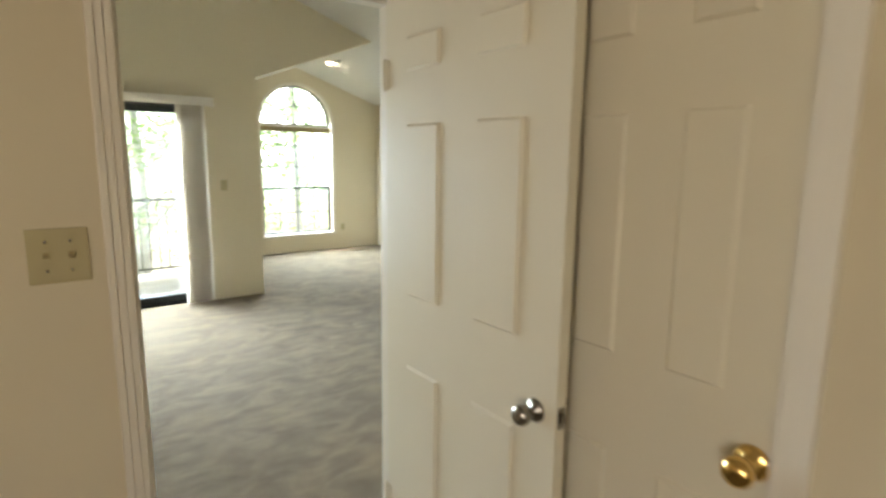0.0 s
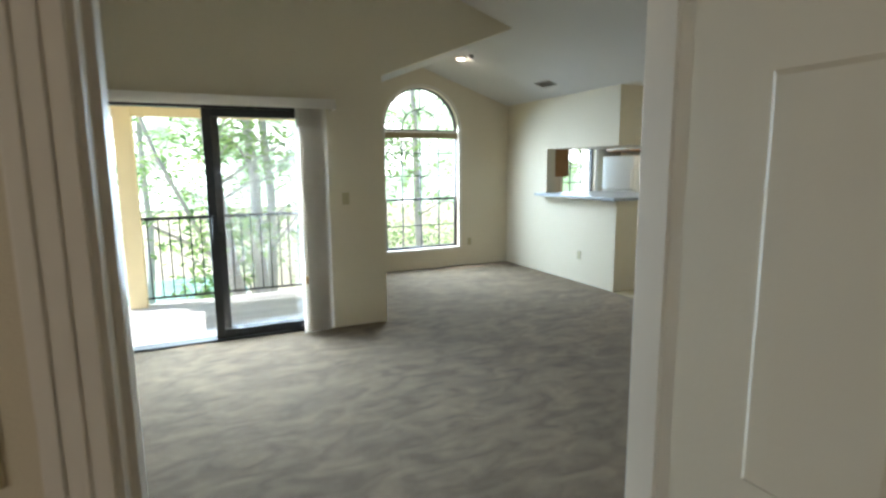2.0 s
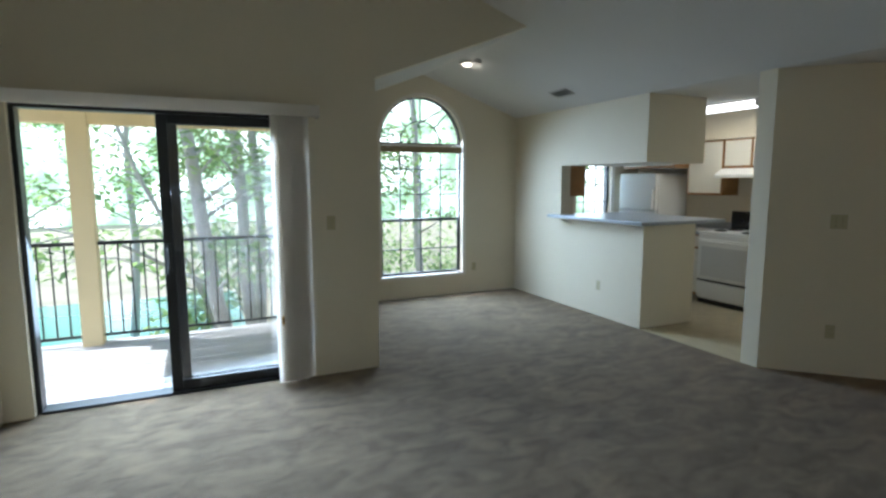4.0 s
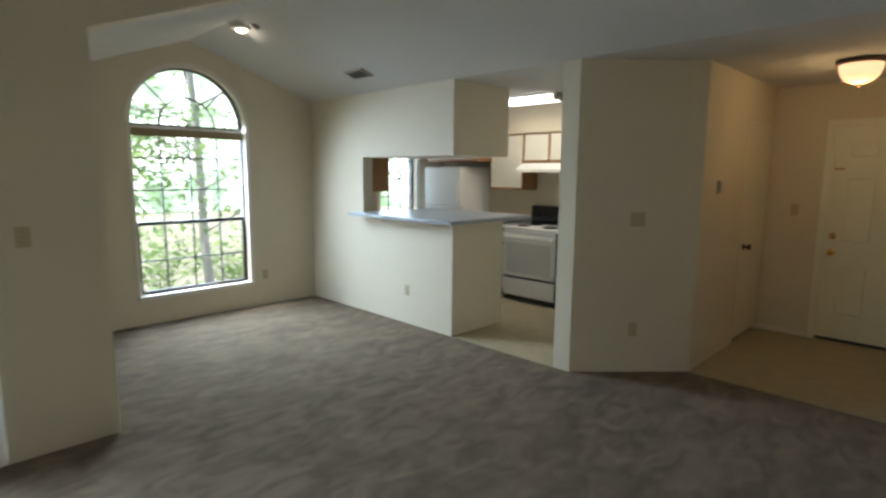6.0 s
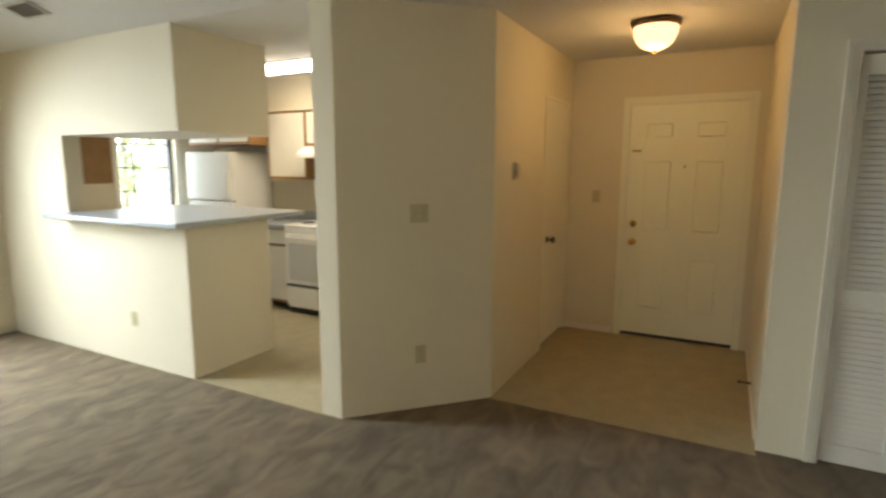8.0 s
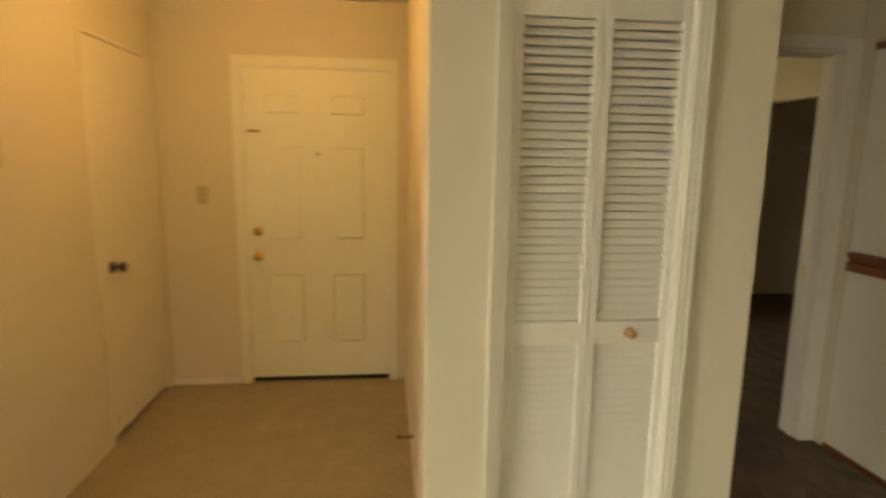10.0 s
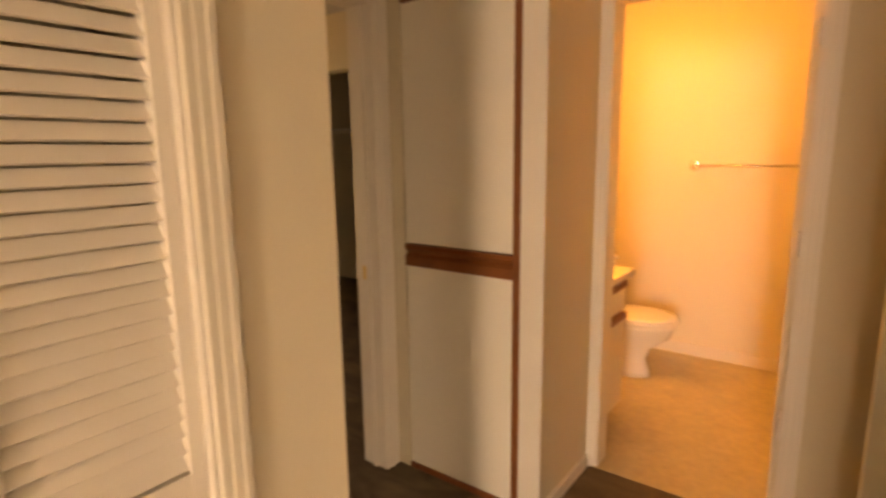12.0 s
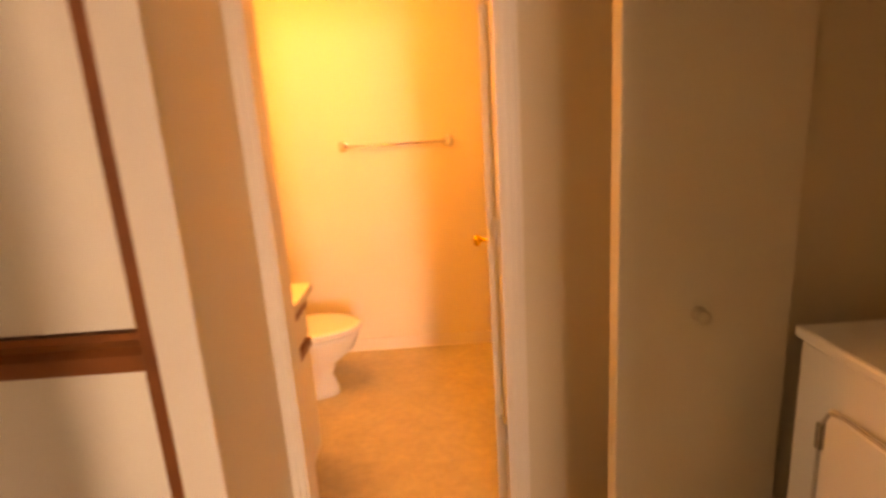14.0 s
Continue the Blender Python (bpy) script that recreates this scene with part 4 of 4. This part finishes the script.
th = thing("thermostat", "small grey-beige thermostat on the foyer wall", "thermostat", m=pose(6.385, 4.51, 1.487))
part("base", boxes((6.34, 6.43, 4.498, 4.51, 1.43, 1.545), bev=0.003), IVORY, th)
part("cover", boxes((6.35, 6.42, 4.482, 4.498, 1.45, 1.535), bev=0.005), VENTM, th)
cd = thing("foyer_closet_door", "flush cream closet door with dark bronze knob", "door", m=pose(CDX0, 4.52, 0.03))
part("leaf", boxes((CDX0 + 0.004, CDX1 - 0.004, 4.514, 4.550, 0.04, 2.044), bev=0.002), DOORP, cd)
piece("knob", KNOB_BRONZE, Matrix.Translation((7.135 + 0.05, 4.514, 0.918)) @ toward((0, -1, 0)), cd)
structure("door_lining_4", boxes((CDX0 - 0.02, CDX0 + 0.002, 4.506, 4.63, 0, 2.06), (CDX1 - 0.002, CDX1 + 0.02, 4.506, 4.63, 0, 2.06), (CDX0 + 0.002, CDX1 - 0.002, 4.506, 4.63, 2.046, 2.066)), DOORP, "cream painted closet door lining", "door frame")
structure("wall_foyer_closet", boxes((6.2, 7.62, 5.1, 5.2, 0, WALLTOP)), PAINT, "cream painted closet wall", "wall")
BRONZE_RIM = material("brushed_bronze", (0.22, 0.13, 0.07), 0.4, 0.7, var=0.1)
dl = thing("dome_light", "lit frosted dome ceiling light with bronze rim", "ceiling light", m=pose(6.72, 3.70, 2.44))
part("rim", lathe(bmesh.new(), [(0.08, 2.438), (0.13, 2.436), (0.150, 2.425), (0.152, 2.412), (0.140, 2.402), (0.10, 2.405)], 32, (6.72, 3.70, 0)), BRONZE_RIM, dl, smooth=True)
bowl = part("bowl", lathe(bmesh.new(), [(0.138, 2.404), (0.134, 2.365), (0.116, 2.315), (0.080, 2.280), (0.03, 2.262), (0.012, 2.260)], 32, (6.72, 3.70, 0)), DOME, dl, smooth=True)
bowl.visible_shadow = False
part("finial", lathe(bmesh.new(), [(0.014, 2.262), (0.012, 2.248), (0.005, 2.238)], 12, (6.72, 3.70, 0)), BRONZE_RIM, dl, smooth=True)
tagged(part("door_stop", lathe(bmesh.new(), [(0.012, 0), (0.012, 0.006), (0.006, 0.01), (0.006, 0.065), (0.010, 0.068), (0.010, 0.08), (0.004, 0.082)], 12, (6.93, 2.98, 0.06), "y"), KNOB_BRONZE.materials[0]), "dark spring door stop on the foyer wall", "door stop")
structure("baseboard_foyer", boxes((7.828, 7.84, FDY1 + 0.06, 4.51, 0, 0.05), (6.2, 7.84, 2.98, 2.988, 0, 0.045)), TRIM, "thin off-white baseboard", "baseboard")

# ---- louvred closet ----
casing("door_casing_5", "x", 6.07, -1, BFY0 + 0.004, BFY1 - 0.004, 2.052, 0.055, "cream painted closet casing", CASING)
jamb("door_lining_5", "x", 6.07, 6.19, BFY0, BFY1, BFZ + 0.012)
bf = thing("louvred_closet_doors", "pair of white louvred bifold closet doors", "bifold door", m=pose(6.1, 2.38, 0.01))
W = (BFY1 - BFY0 - 0.036) / 2
slat = mesh_of("louvre", boxes((-0.0142, 0.0142, -(W - 0.052) / 2, (W - 0.052) / 2, -0.0025, 0.0025)), TRIM)
for n in range(2):
    y0 = BFY0 + 0.016 + n * (W + 0.004)
    y1 = y0 + W
    sub = part("door_panel", boxes((6.085, 6.113, y0, y0 + 0.027, 0.012, 2.036), (6.085, 6.113, y1 - 0.027, y1, 0.012, 2.036), (6.085, 6.113, y0 + 0.027, y1 - 0.027, 1.945, 2.036), (6.085, 6.113, y0 + 0.027, y1 - 0.027, 0.846, 0.928), (6.085, 6.113, y0 + 0.027, y1 - 0.027, 0.012, 0.11), bev=0.0015), TRIM, bf)
    for lo, hi in ((0.112, 0.846), (0.930, 1.944)):
        k = int((hi - lo) / 0.0297)
        for i in range(k):
            piece("louvre", slat, pose(6.099, (y0 + y1) / 2, lo + (hi - lo) * (i + 0.5) / k, 0, -57, 0), sub)
    if n == 0:
        piece("knob", KNOB_SMALL, Matrix.Translation((6.085, 2.254, 0.887)) @ toward((-1, 0, 0)), sub)

# ---- hall: linen cupboard, doorway ----
lc = thing("linen_cupboard", "built-in cream laminate cupboard with red-brown wood edging", "cupboard", m=pose(6.48, 0.75, 0))
LX0, LX1 = 6.207, 6.775
# Body coloured dark so the gaps round the doors read as shadow.
part("body", boxes((LX0 + 0.003, LX1, 0.32, 0.765, 0.0, 2.075)), DARKRECESS, lc)
for z0, z1 in ((1.066, 2.035), (0.035, 0.965)):
    part("door", boxes((LX0 + 0.034, LX1 - 0.012, 0.768, 0.792, z0, z1), bev=0.002), LAMINATE, lc)
part("side_edge", boxes((LX0, LX0 + 0.032, 0.766, 0.797, 0.0, 2.068), bev=0.002), REDWOOD, lc)
part("top_edge", boxes((LX0 + 0.032, LX1 - 0.006, 0.766, 0.797, 2.037, 2.070), bev=0.002), REDWOOD, lc)
part("bottom_edge", boxes((LX0 + 0.032, LX1 - 0.006, 0.766, 0.795, 0.004, 0.032), bev=0.002), REDWOOD, lc)
bm = bmesh.new()
prism(bm, [(0.766, 1.06), (0.798, 1.06), (0.798, 1.043), (0.779, 1.020), (0.798, 1.006), (0.798, 0.967), (0.766, 0.967)], "x", LX0 + 0.032, LX1 - 0.006)
part("finger_pull", bm, REDWOOD, lc)
structure("trim_hall_post", boxes((6.108, 6.206, 0.786, 0.800, 0, WALLTOP - 0.07), bev=0.003), TRIM, "off-white painted corner board", "trim")
structure("door_lining_6", boxes((6.841, 6.847, 0.796, 0.812, 0, 2.09), (6.838, 6.847, 0.826, 0.842, 0, 2.09), (6.842, 6.847, 0.855, 0.866, 0, 2.09), (6.846, 6.86, 0.787, 0.872, 0, 2.10), (6.848, 6.99, 0.858, 0.874, 0, 2.05), (6.905, 6.92, 0.874, 0.886, 0, 2.04), (6.86, 6.99, 0.874, 1.66, 2.036, 2.05), (6.846, 6.86, 0.874, 1.70, 2.05, 2.11), (6.86, 6.99, 1.645, 1.662, 0, 2.036)), TRIM, "off-white painted doorway lining and casing", "door frame")
tagged(part("strike_plate", boxes((6.925, 6.953, 0.873, 0.877, 0.895, 0.957), bev=0.001), material("satin_brass", (0.80, 0.60, 0.26), 0.5, 0.6, var=0.05)), "brass strike plate on the doorway lining", "strike plate")
structure("baseboard_hall", boxes((6.106, 6.118, 0.30, 0.78, 0, 0.06)), TRIM, "cream painted baseboard", "baseboard")
shelf = thing("wire_shelf", "white wire closet shelf in the bedroom closet", "shelf", m=pose(8.6, -1.5, 1.7))
for i in range(8):
    part("wire", tube(bmesh.new(), [(7.12, -1.76 + i * 0.045, 1.70), (10.08, -1.76 + i * 0.045, 1.70)], [0.003, 0.003], 5), WHITE, shelf)
part("front_wire", tube(bmesh.new(), [(7.12, -1.445, 1.66), (10.08, -1.445, 1.66)], [0.004, 0.004], 5), WHITE, shelf)

# ---- bathroom ----
casing("door_casing_6", "y", 0.29, 1, BDX0 + 0.006, BDX1 - 0.006, 2.045, 0.058)
jamb("door_lining_7", "y", 0.18, 0.29, BDX0, BDX1, 2.05)
bx0 = BDX0 + 0.016
bd = thing("bathroom_door", "open cream bathroom door with brass knobs", "door", m=pose(bx0 + 0.004, 0.2, 0.012, 0, 0, -6))
p = part("leaf", boxes((-0.010, 0.025, -0.665, -0.003, 0.003, 2.02), bev=0.002), DOORP)
p.parent = bd
for way, d in (((1, 0, 0), 0.025), ((-1, 0, 0), -0.010)):
    k = new("knob", KNOB_BRASS)
    k.parent = bd
    k.matrix_basis = Matrix.Translation((d, -0.60, 0.923)) @ toward(way)
for z in (0.378, 1.09, 1.82):
    p = part("hinge", boxes((-0.006, 0.002, 0.0, 0.055, z - 0.045, z + 0.045), (0.002, 0.010, -0.006, 0.004, z - 0.047, z + 0.047), bev=0.001), TRIM)
    p.parent = bd
tb = thing("towel_bar", "chrome towel bar on the bathroom wall", "towel bar", m=pose(5.785, -1.43, 1.31))
part("bar", tube(bmesh.new(), [(5.46, -1.37, 1.336), (6.10, -1.37, 1.336)], [0.009, 0.009], 10), CHROME, tb, smooth=True)
for x in (5.46, 6.10):
    part("bracket", boxes((x - 0.012, x + 0.012, -1.43, -1.355, 1.321, 1.351), (x - 0.022, x + 0.022, -1.43, -1.424, 1.306, 1.366), bev=0.003), CHROME, tb)
structure("baseboard_bath", boxes((4.62, 6.68, -1.43, -1.418, 0, 0.085), bev=0.003), TRIM, "off-white bathroom baseboard", "baseboard")

to = thing("toilet", "white porcelain toilet with closed lid", "toilet", m=pose(6.3, -0.9, 0))
TY = -0.88


def egg(bm, x_tip, x_back, half, z, n=24, y=TY):
    """An egg-shaped ring at height z."""
    c, a = (x_tip + x_back) / 2, (x_back - x_tip) / 2
    ring = []
    for i in range(n):
        t = 2 * math.pi * i / n
        ring.append(bm.verts.new((c + a * math.cos(t), y + half * math.sin(t) * (1 + 0.12 * math.cos(t)), z)))
    return ring


def loft(rings_spec):
    bm = bmesh.new()
    rings = [egg(bm, *r) for r in rings_spec]
    for r0, r1 in zip(rings, rings[1:]):
        for i in range(len(r0)):
            bm.faces.new((r0[i], r0[(i + 1) % len(r0)], r1[(i + 1) % len(r0)], r1[i]))
    bm.faces.new(rings[0][::-1])
    bm.faces.new(rings[-1])
    bmesh.ops.recalc_face_normals(bm, faces=bm.faces[:])
    return bm


part("bowl", loft([(6.17, 6.60, 0.10, 0.002), (6.17, 6.60, 0.105, 0.04), (6.20, 6.58, 0.095, 0.12), (6.17, 6.58, 0.105, 0.19), (6.07, 6.58, 0.155, 0.27), (6.04, 6.57, 0.175, 0.34), (6.025, 6.56, 0.182, 0.375)]), PORCELAIN, to, smooth=True)
part("seat", loft([(6.02, 6.47, 0.183, 0.377), (6.012, 6.47, 0.188, 0.384), (6.015, 6.47, 0.185, 0.395)]), PORCELAIN, to, smooth=True)
part("lid", loft([(6.02, 6.47, 0.182, 0.397), (6.012, 6.47, 0.187, 0.403), (6.02, 6.46, 0.180, 0.413), (6.06, 6.44, 0.15, 0.418)]), PORCELAIN, to, smooth=True)
tank = part("tank", boxes((6.49, 6.675, TY - 0.23, TY + 0.23, 0.375, 0.70), bev=0.02), PORCELAIN, to)
part("tank_lid", boxes((6.48, 6.678, TY - 0.24, TY + 0.24, 0.702, 0.735), bev=0.01), PORCELAIN, to)
va = thing("vanity", "cream laminate bathroom vanity with red-brown edge pulls", "vanity", m=pose(6.4, -0.1, 0))
VY0, VY1 = -0.245, 0.085
part("cabinet", boxes((6.155, 6.675, VY0 + 0.02, VY1, 0.09, 0.80)), LAMINATE, va)
part("toe_kick", boxes((6.21, 6.675, VY0 + 0.03, VY1, 0.0, 0.09)), DARKRECESS, va)
part("drawer", boxes((6.137, 6.155, VY0 + 0.025, VY1, 0.63, 0.745)), LAMINATE, va)
part("drawer_pull", boxes((6.128, 6.157, VY0 + 0.022, VY1, 0.746, 0.782), bev=0.003), REDWOOD, va)
part("door", boxes((6.137, 6.155, VY0 + 0.025, VY1, 0.11, 0.575)), LAMINATE, va)
part("door_pull", boxes((6.128, 6.157, VY0 + 0.022, VY1, 0.577, 0.612), bev=0.003), REDWOOD, va)
top = part("vanity_top", boxes((6.105, 6.678, VY0 - 0.008, VY1, 0.803, 0.84), (6.655, 6.678, VY0 - 0.008, VY1, 0.84, 0.93), bev=0.005), MARBLE, va)
part("faucet", boxes((6.52, 6.58, -0.02, 0.02, 0.84, 0.90), (6.42, 6.54, -0.012, 0.012, 0.895, 0.915), bev=0.004), CHROME, va)
vl = thing("vanity_light", "lit chrome vanity light bar with globe bulbs", "wall light", m=pose(6.66, -0.1, 2.05))
part("bar", boxes((6.64, 6.68, -0.4, 0.08, 2.02, 2.12), bev=0.004), CHROME, vl)
for y in (-0.32, -0.16, 0.0):
    b = part("globe", lathe(bmesh.new(), [(0.012, 0.0), (0.035, -0.02), (0.045, -0.05), (0.035, -0.08), (0.008, -0.095)], 16, (6.64, y, 2.07), "x"), DOME, vl, smooth=True)
    b.visible_shadow = False

# ---- laundry ----
dr = thing("dryer", "white front-loading clothes dryer in a dark closet", "dryer", m=pose(4.45, 1.15, 0))
part("body", boxes((4.10, 4.775, 0.81, 1.49, 0.02, 0.945), bev=0.01), WHITE, dr)
part("top", boxes((4.10, 4.79, 0.805, 1.495, 0.947, 0.975), bev=0.008), WHITE, dr)
part("console", boxes((4.10, 4.22, 0.81, 1.49, 0.976, 1.11), bev=0.01), WHITE, dr)
d = part("door", boxes((4.776, 4.795, 0.93, 1.37, 0.32, 0.84), bev=0.008), WHITE, dr)
bm = bmesh.new()
tube(bm, [(4.797, 0.925, 0.44), (4.797, 0.925, 0.80), (4.797, 0.945, 0.835), (4.797, 0.98, 0.845), (4.797, 1.36, 0.845)], [0.004] * 5, 6)
part("door_rim", bm, VENTM, d)
part("hinge", boxes((4.776, 4.80, 0.915, 0.93, 0.74, 0.80), bev=0.002), NICKEL, d)
lf = thing("laundry_bifold_door", "flush cream bifold laundry door folded open", "bifold door", m=pose(4.93, 0.67, 0.012))
for i, y0 in enumerate((0.655, 0.625)):
    p = part("door_panel", boxes((4.715, 5.145, y0, y0 + 0.027, 0.012, 2.03), bev=0.003), DOORP, lf)
    if i == 0:
        piece("knob", KNOB_WHITE, Matrix.Translation((4.945, 0.682, 0.965)) @ toward((0, 1, 0)), p)

# ---- outdoors ----
ground = structure("ground", boxes((-400, 400, 9.3, 420, -3.4, -3.2), (-400, 400, -400, 9.3, -3.4, -3.2)), GRASS, "sunlit lawn and leaf litter below the balcony", "ground")


def leafy(name, label, x, y, lean, h, seed, spread=3.2, leaves=1900, lowest=1.6, radius=0.17, limbs=14):
    """A tree: a tapered leaning trunk, forking limbs with twigs, and a crown of leaf sprays laid in loose level layers."""
    rnd = random.Random(seed)
    t = thing(name, label, "tree", "trees behind the balcony", pose(x, y, -3.2))
    bm = bmesh.new()
    path = [(x + lean * (k / 8) + 0.07 * math.sin(k * 1.7 + seed), y + 0.1 * math.cos(k * 1.3 + seed), -3.25 + h * k / 8) for k in range(9)]
    tube(bm, path, [radius * (1 - 0.085 * k) for k in range(9)], 12)
    sprays = []
    for k in range(limbs):
        i = 2 + k % 6
        p = Vector(path[i]).lerp(Vector(path[i + 1]), rnd.random())
        a = rnd.uniform(0, 6.28)
        ln = rnd.uniform(1.2, spread)
        way = Vector((math.cos(a), math.sin(a), 0))
        q = p + way * ln * 0.5 + Vector((0, 0, ln * 0.30))
        e = p + way * ln + Vector((0, 0, ln * rnd.uniform(0.15, 0.55)))
        tube(bm, [p, q, e], [radius * 0.24, radius * 0.15, 0.008], 6)
        sprays += [(e, 0.55), (q.lerp(e, 0.5), 0.45)]
        for _ in range(3):
            side = Vector((rnd.uniform(-1, 1), rnd.uniform(-1, 1), rnd.uniform(-0.35, 0.25)))
            f = q.lerp(e, rnd.random()) + side * 0.9
            tube(bm, [q.lerp(e, 0.4), q.lerp(f, 0.6) + Vector((0, 0, 0.08)), f], [0.014, 0.009, 0.004], 5)
            sprays.append((f, rnd.uniform(0.3, 0.6)))
    sprays.append((Vector(path[-1]), 0.7))
    part("trunk", bm, BARK, t, smooth=True)
    verts, faces = [], []
    for n in range(leaves):
        c, r = sprays[n % len(sprays)]
        p = c + Vector((rnd.gauss(0, r), rnd.gauss(0, r), rnd.gauss(-0.04, 0.13)))
        if p.z < -3.2 + lowest or p.y < 10.6:
            continue
        u = Vector((rnd.gauss(0, 1), rnd.gauss(0, 1), rnd.gauss(-0.3, 0.35))).normalized()
        w = u.cross(Vector((rnd.gauss(0, 0.5), rnd.gauss(0, 0.5), 1))).normalized()
        s = rnd.uniform(0.05, 0.115)
        fold = w.cross(u) * s * 0.15
        b = len(verts)
        verts += [p - u * s, p - w * s * 0.5 + fold, p - w * s * 0.3 + u * s * 0.55, p + u * s, p + w * s * 0.3 + u * s * 0.55, p + w * s * 0.5 + fold]
        faces += [(b, b + 1, b + 2, b + 3), (b, b + 3, b + 4, b + 5)]
    me = bpy.data.meshes.new("crown")
    me.from_pydata(verts, [], faces)
    me.materials.append(LEAF)
    cr = new("crown", me)
    cr.parent = t
    cr.matrix_parent_inverse = t.matrix_world.inverted()
    return t


leafy("tree", "slender pale-barked tree leaning beside the balcony", 1.88, 12.4, -1.76, 11.0, 1, radius=0.155)
leafy("tree", "slender pale-barked tree with a knotted straight trunk", 2.19, 13.2, -0.8, 12.0, 2, radius=0.14)
leafy("tree", "slender pale-barked tree with leafy crown", 2.32, 14.0, -0.1, 11.0, 3, radius=0.13)
leafy("tree", "thin pale-barked tree leaning far over", 2.06, 13.5, -3.6, 10.0, 4, radius=0.06)
leafy("tree", "slender pale-barked tree with leafy crown", -2.6, 15.0, 0.9, 11.0, 5, radius=0.12)
leafy("tree", "slender pale-barked tree with leafy crown", -5.4, 16.5, 0.5, 12.0, 6, radius=0.13)
leafy("tree", "slender pale-barked tree with leafy crown", 3.5, 16.4, 0.7, 11.0, 7, radius=0.11)
leafy("tree", "slender pale-barked tree with leafy crown", 6.9, 16.2, -0.5, 12.0, 8, radius=0.13)
leafy("tree", "slender pale-barked tree with leafy crown", 9.6, 15.5, 0.3, 11.0, 9, radius=0.12)
leafy("tree", "slender pale-barked tree with leafy crown", -0.6, 20.0, 0.3, 12.0, 11, radius=0.12, leaves=2600)
leafy("tree", "slender pale-barked tree with leafy crown", 12.5, 19.0, 0.6, 13.0, 13, radius=0.13, leaves=2600)


def shrub(x, y, r, h, seed):
    """An undergrowth bush: thin stems fanning out of the ground, and loose leaf sprays."""
    rnd = random.Random(seed)
    t = thing("shrub", "leafy green shrub growing among the trees", "shrub", "undergrowth below the balcony", pose(x, y, -3.2))
    bm = bmesh.new()
    tips = []
    for k in range(9):
        a, reach, top = rnd.uniform(0, 6.28), rnd.uniform(0.3, 1.0) * r, rnd.uniform(0.5, 1.0) * h
        e = Vector((x + reach * math.cos(a), y + reach * math.sin(a), -3.2 + top))
        tube(bm, [(x, y, -3.22), (x + reach * 0.3 * math.cos(a), y + reach * 0.3 * math.sin(a), -3.2 + top * 0.55), e], [0.03, 0.02, 0.006], 5)
        tips += [e, e.lerp(Vector((x, y, -3.2 + h * 0.4)), 0.4)]
    part("stems", bm, BARK, t, smooth=True)
    verts, faces = [], []
    for n in range(900):
        p = tips[n % len(tips)] + Vector((rnd.gauss(0, r * 0.3), rnd.gauss(0, r * 0.3), rnd.gauss(0, h * 0.1)))
        u = Vector((rnd.gauss(0, 1), rnd.gauss(0, 1), rnd.gauss(-0.2, 0.4))).normalized()
        w = u.cross(Vector((rnd.gauss(0, 0.5), rnd.gauss(0, 0.5), 1))).normalized()
        k = rnd.uniform(0.06, 0.12)
        b = len(verts)
        verts += [p - u * k, p - w * k * 0.5, p + u * k, p + w * k * 0.5]
        faces.append((b, b + 1, b + 2, b + 3))
    me = bpy.data.meshes.new("leaves")
    me.from_pydata(verts, [], faces)
    me.materials.append(LEAF)
    ob = new("leaves", me)
    ob.parent = t
    ob.matrix_parent_inverse = t.matrix_world.inverted()
    return t


for seed, (x, y, r, h) in enumerate(((1.0, 13.6, 0.8, 2.6), (4.6, 17.5, 1.4, 3.2), (6.6, 19.5, 1.6, 3.4), (8.8, 18.0, 1.5, 3.0), (2.6, 20.5, 1.6, 3.4), (11.2, 20.0, 1.7, 3.6))):
    shrub(x, y, r, h, 40 + seed)

structure("water", boxes((-30, 2.5, 17.5, 27, -3.199, -3.17)), material("teal_pond_water", (0.05, 0.22, 0.20), 0.15, var=0.3, scale=0.5), "teal pond beyond the balcony", "water")


def far_woods():
    """A backdrop that glows by itself: pale sky and sunlit foliage painted in, hazy and soft."""
    m = bpy.data.materials.new("glowing_distance")
    m.use_nodes = True
    nt = m.node_tree
    nodes, link = nt.nodes, nt.links.new
    b = nodes["Principled BSDF"]
    co = nodes.new("ShaderNodeTexCoord")
    n = nodes.new("ShaderNodeTexNoise")
    n.inputs["Scale"].default_value, n.inputs["Detail"].default_value = 0.22, 8
    link(co.outputs["Object"], n.inputs["Vector"])
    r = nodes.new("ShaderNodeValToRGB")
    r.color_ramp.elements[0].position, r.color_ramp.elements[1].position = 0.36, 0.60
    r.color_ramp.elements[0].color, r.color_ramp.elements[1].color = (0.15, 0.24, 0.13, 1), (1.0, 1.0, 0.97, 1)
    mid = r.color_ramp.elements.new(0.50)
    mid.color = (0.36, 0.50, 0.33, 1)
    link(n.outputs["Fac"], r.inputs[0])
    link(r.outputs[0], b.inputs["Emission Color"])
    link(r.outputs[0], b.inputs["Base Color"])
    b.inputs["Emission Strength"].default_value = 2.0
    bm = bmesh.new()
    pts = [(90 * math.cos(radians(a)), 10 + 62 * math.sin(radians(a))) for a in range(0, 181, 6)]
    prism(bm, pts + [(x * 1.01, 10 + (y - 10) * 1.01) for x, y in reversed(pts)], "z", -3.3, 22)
    return structure("backdrop", bm, m, "glowing backdrop with hazy sunlit woods painted in", "backdrop")


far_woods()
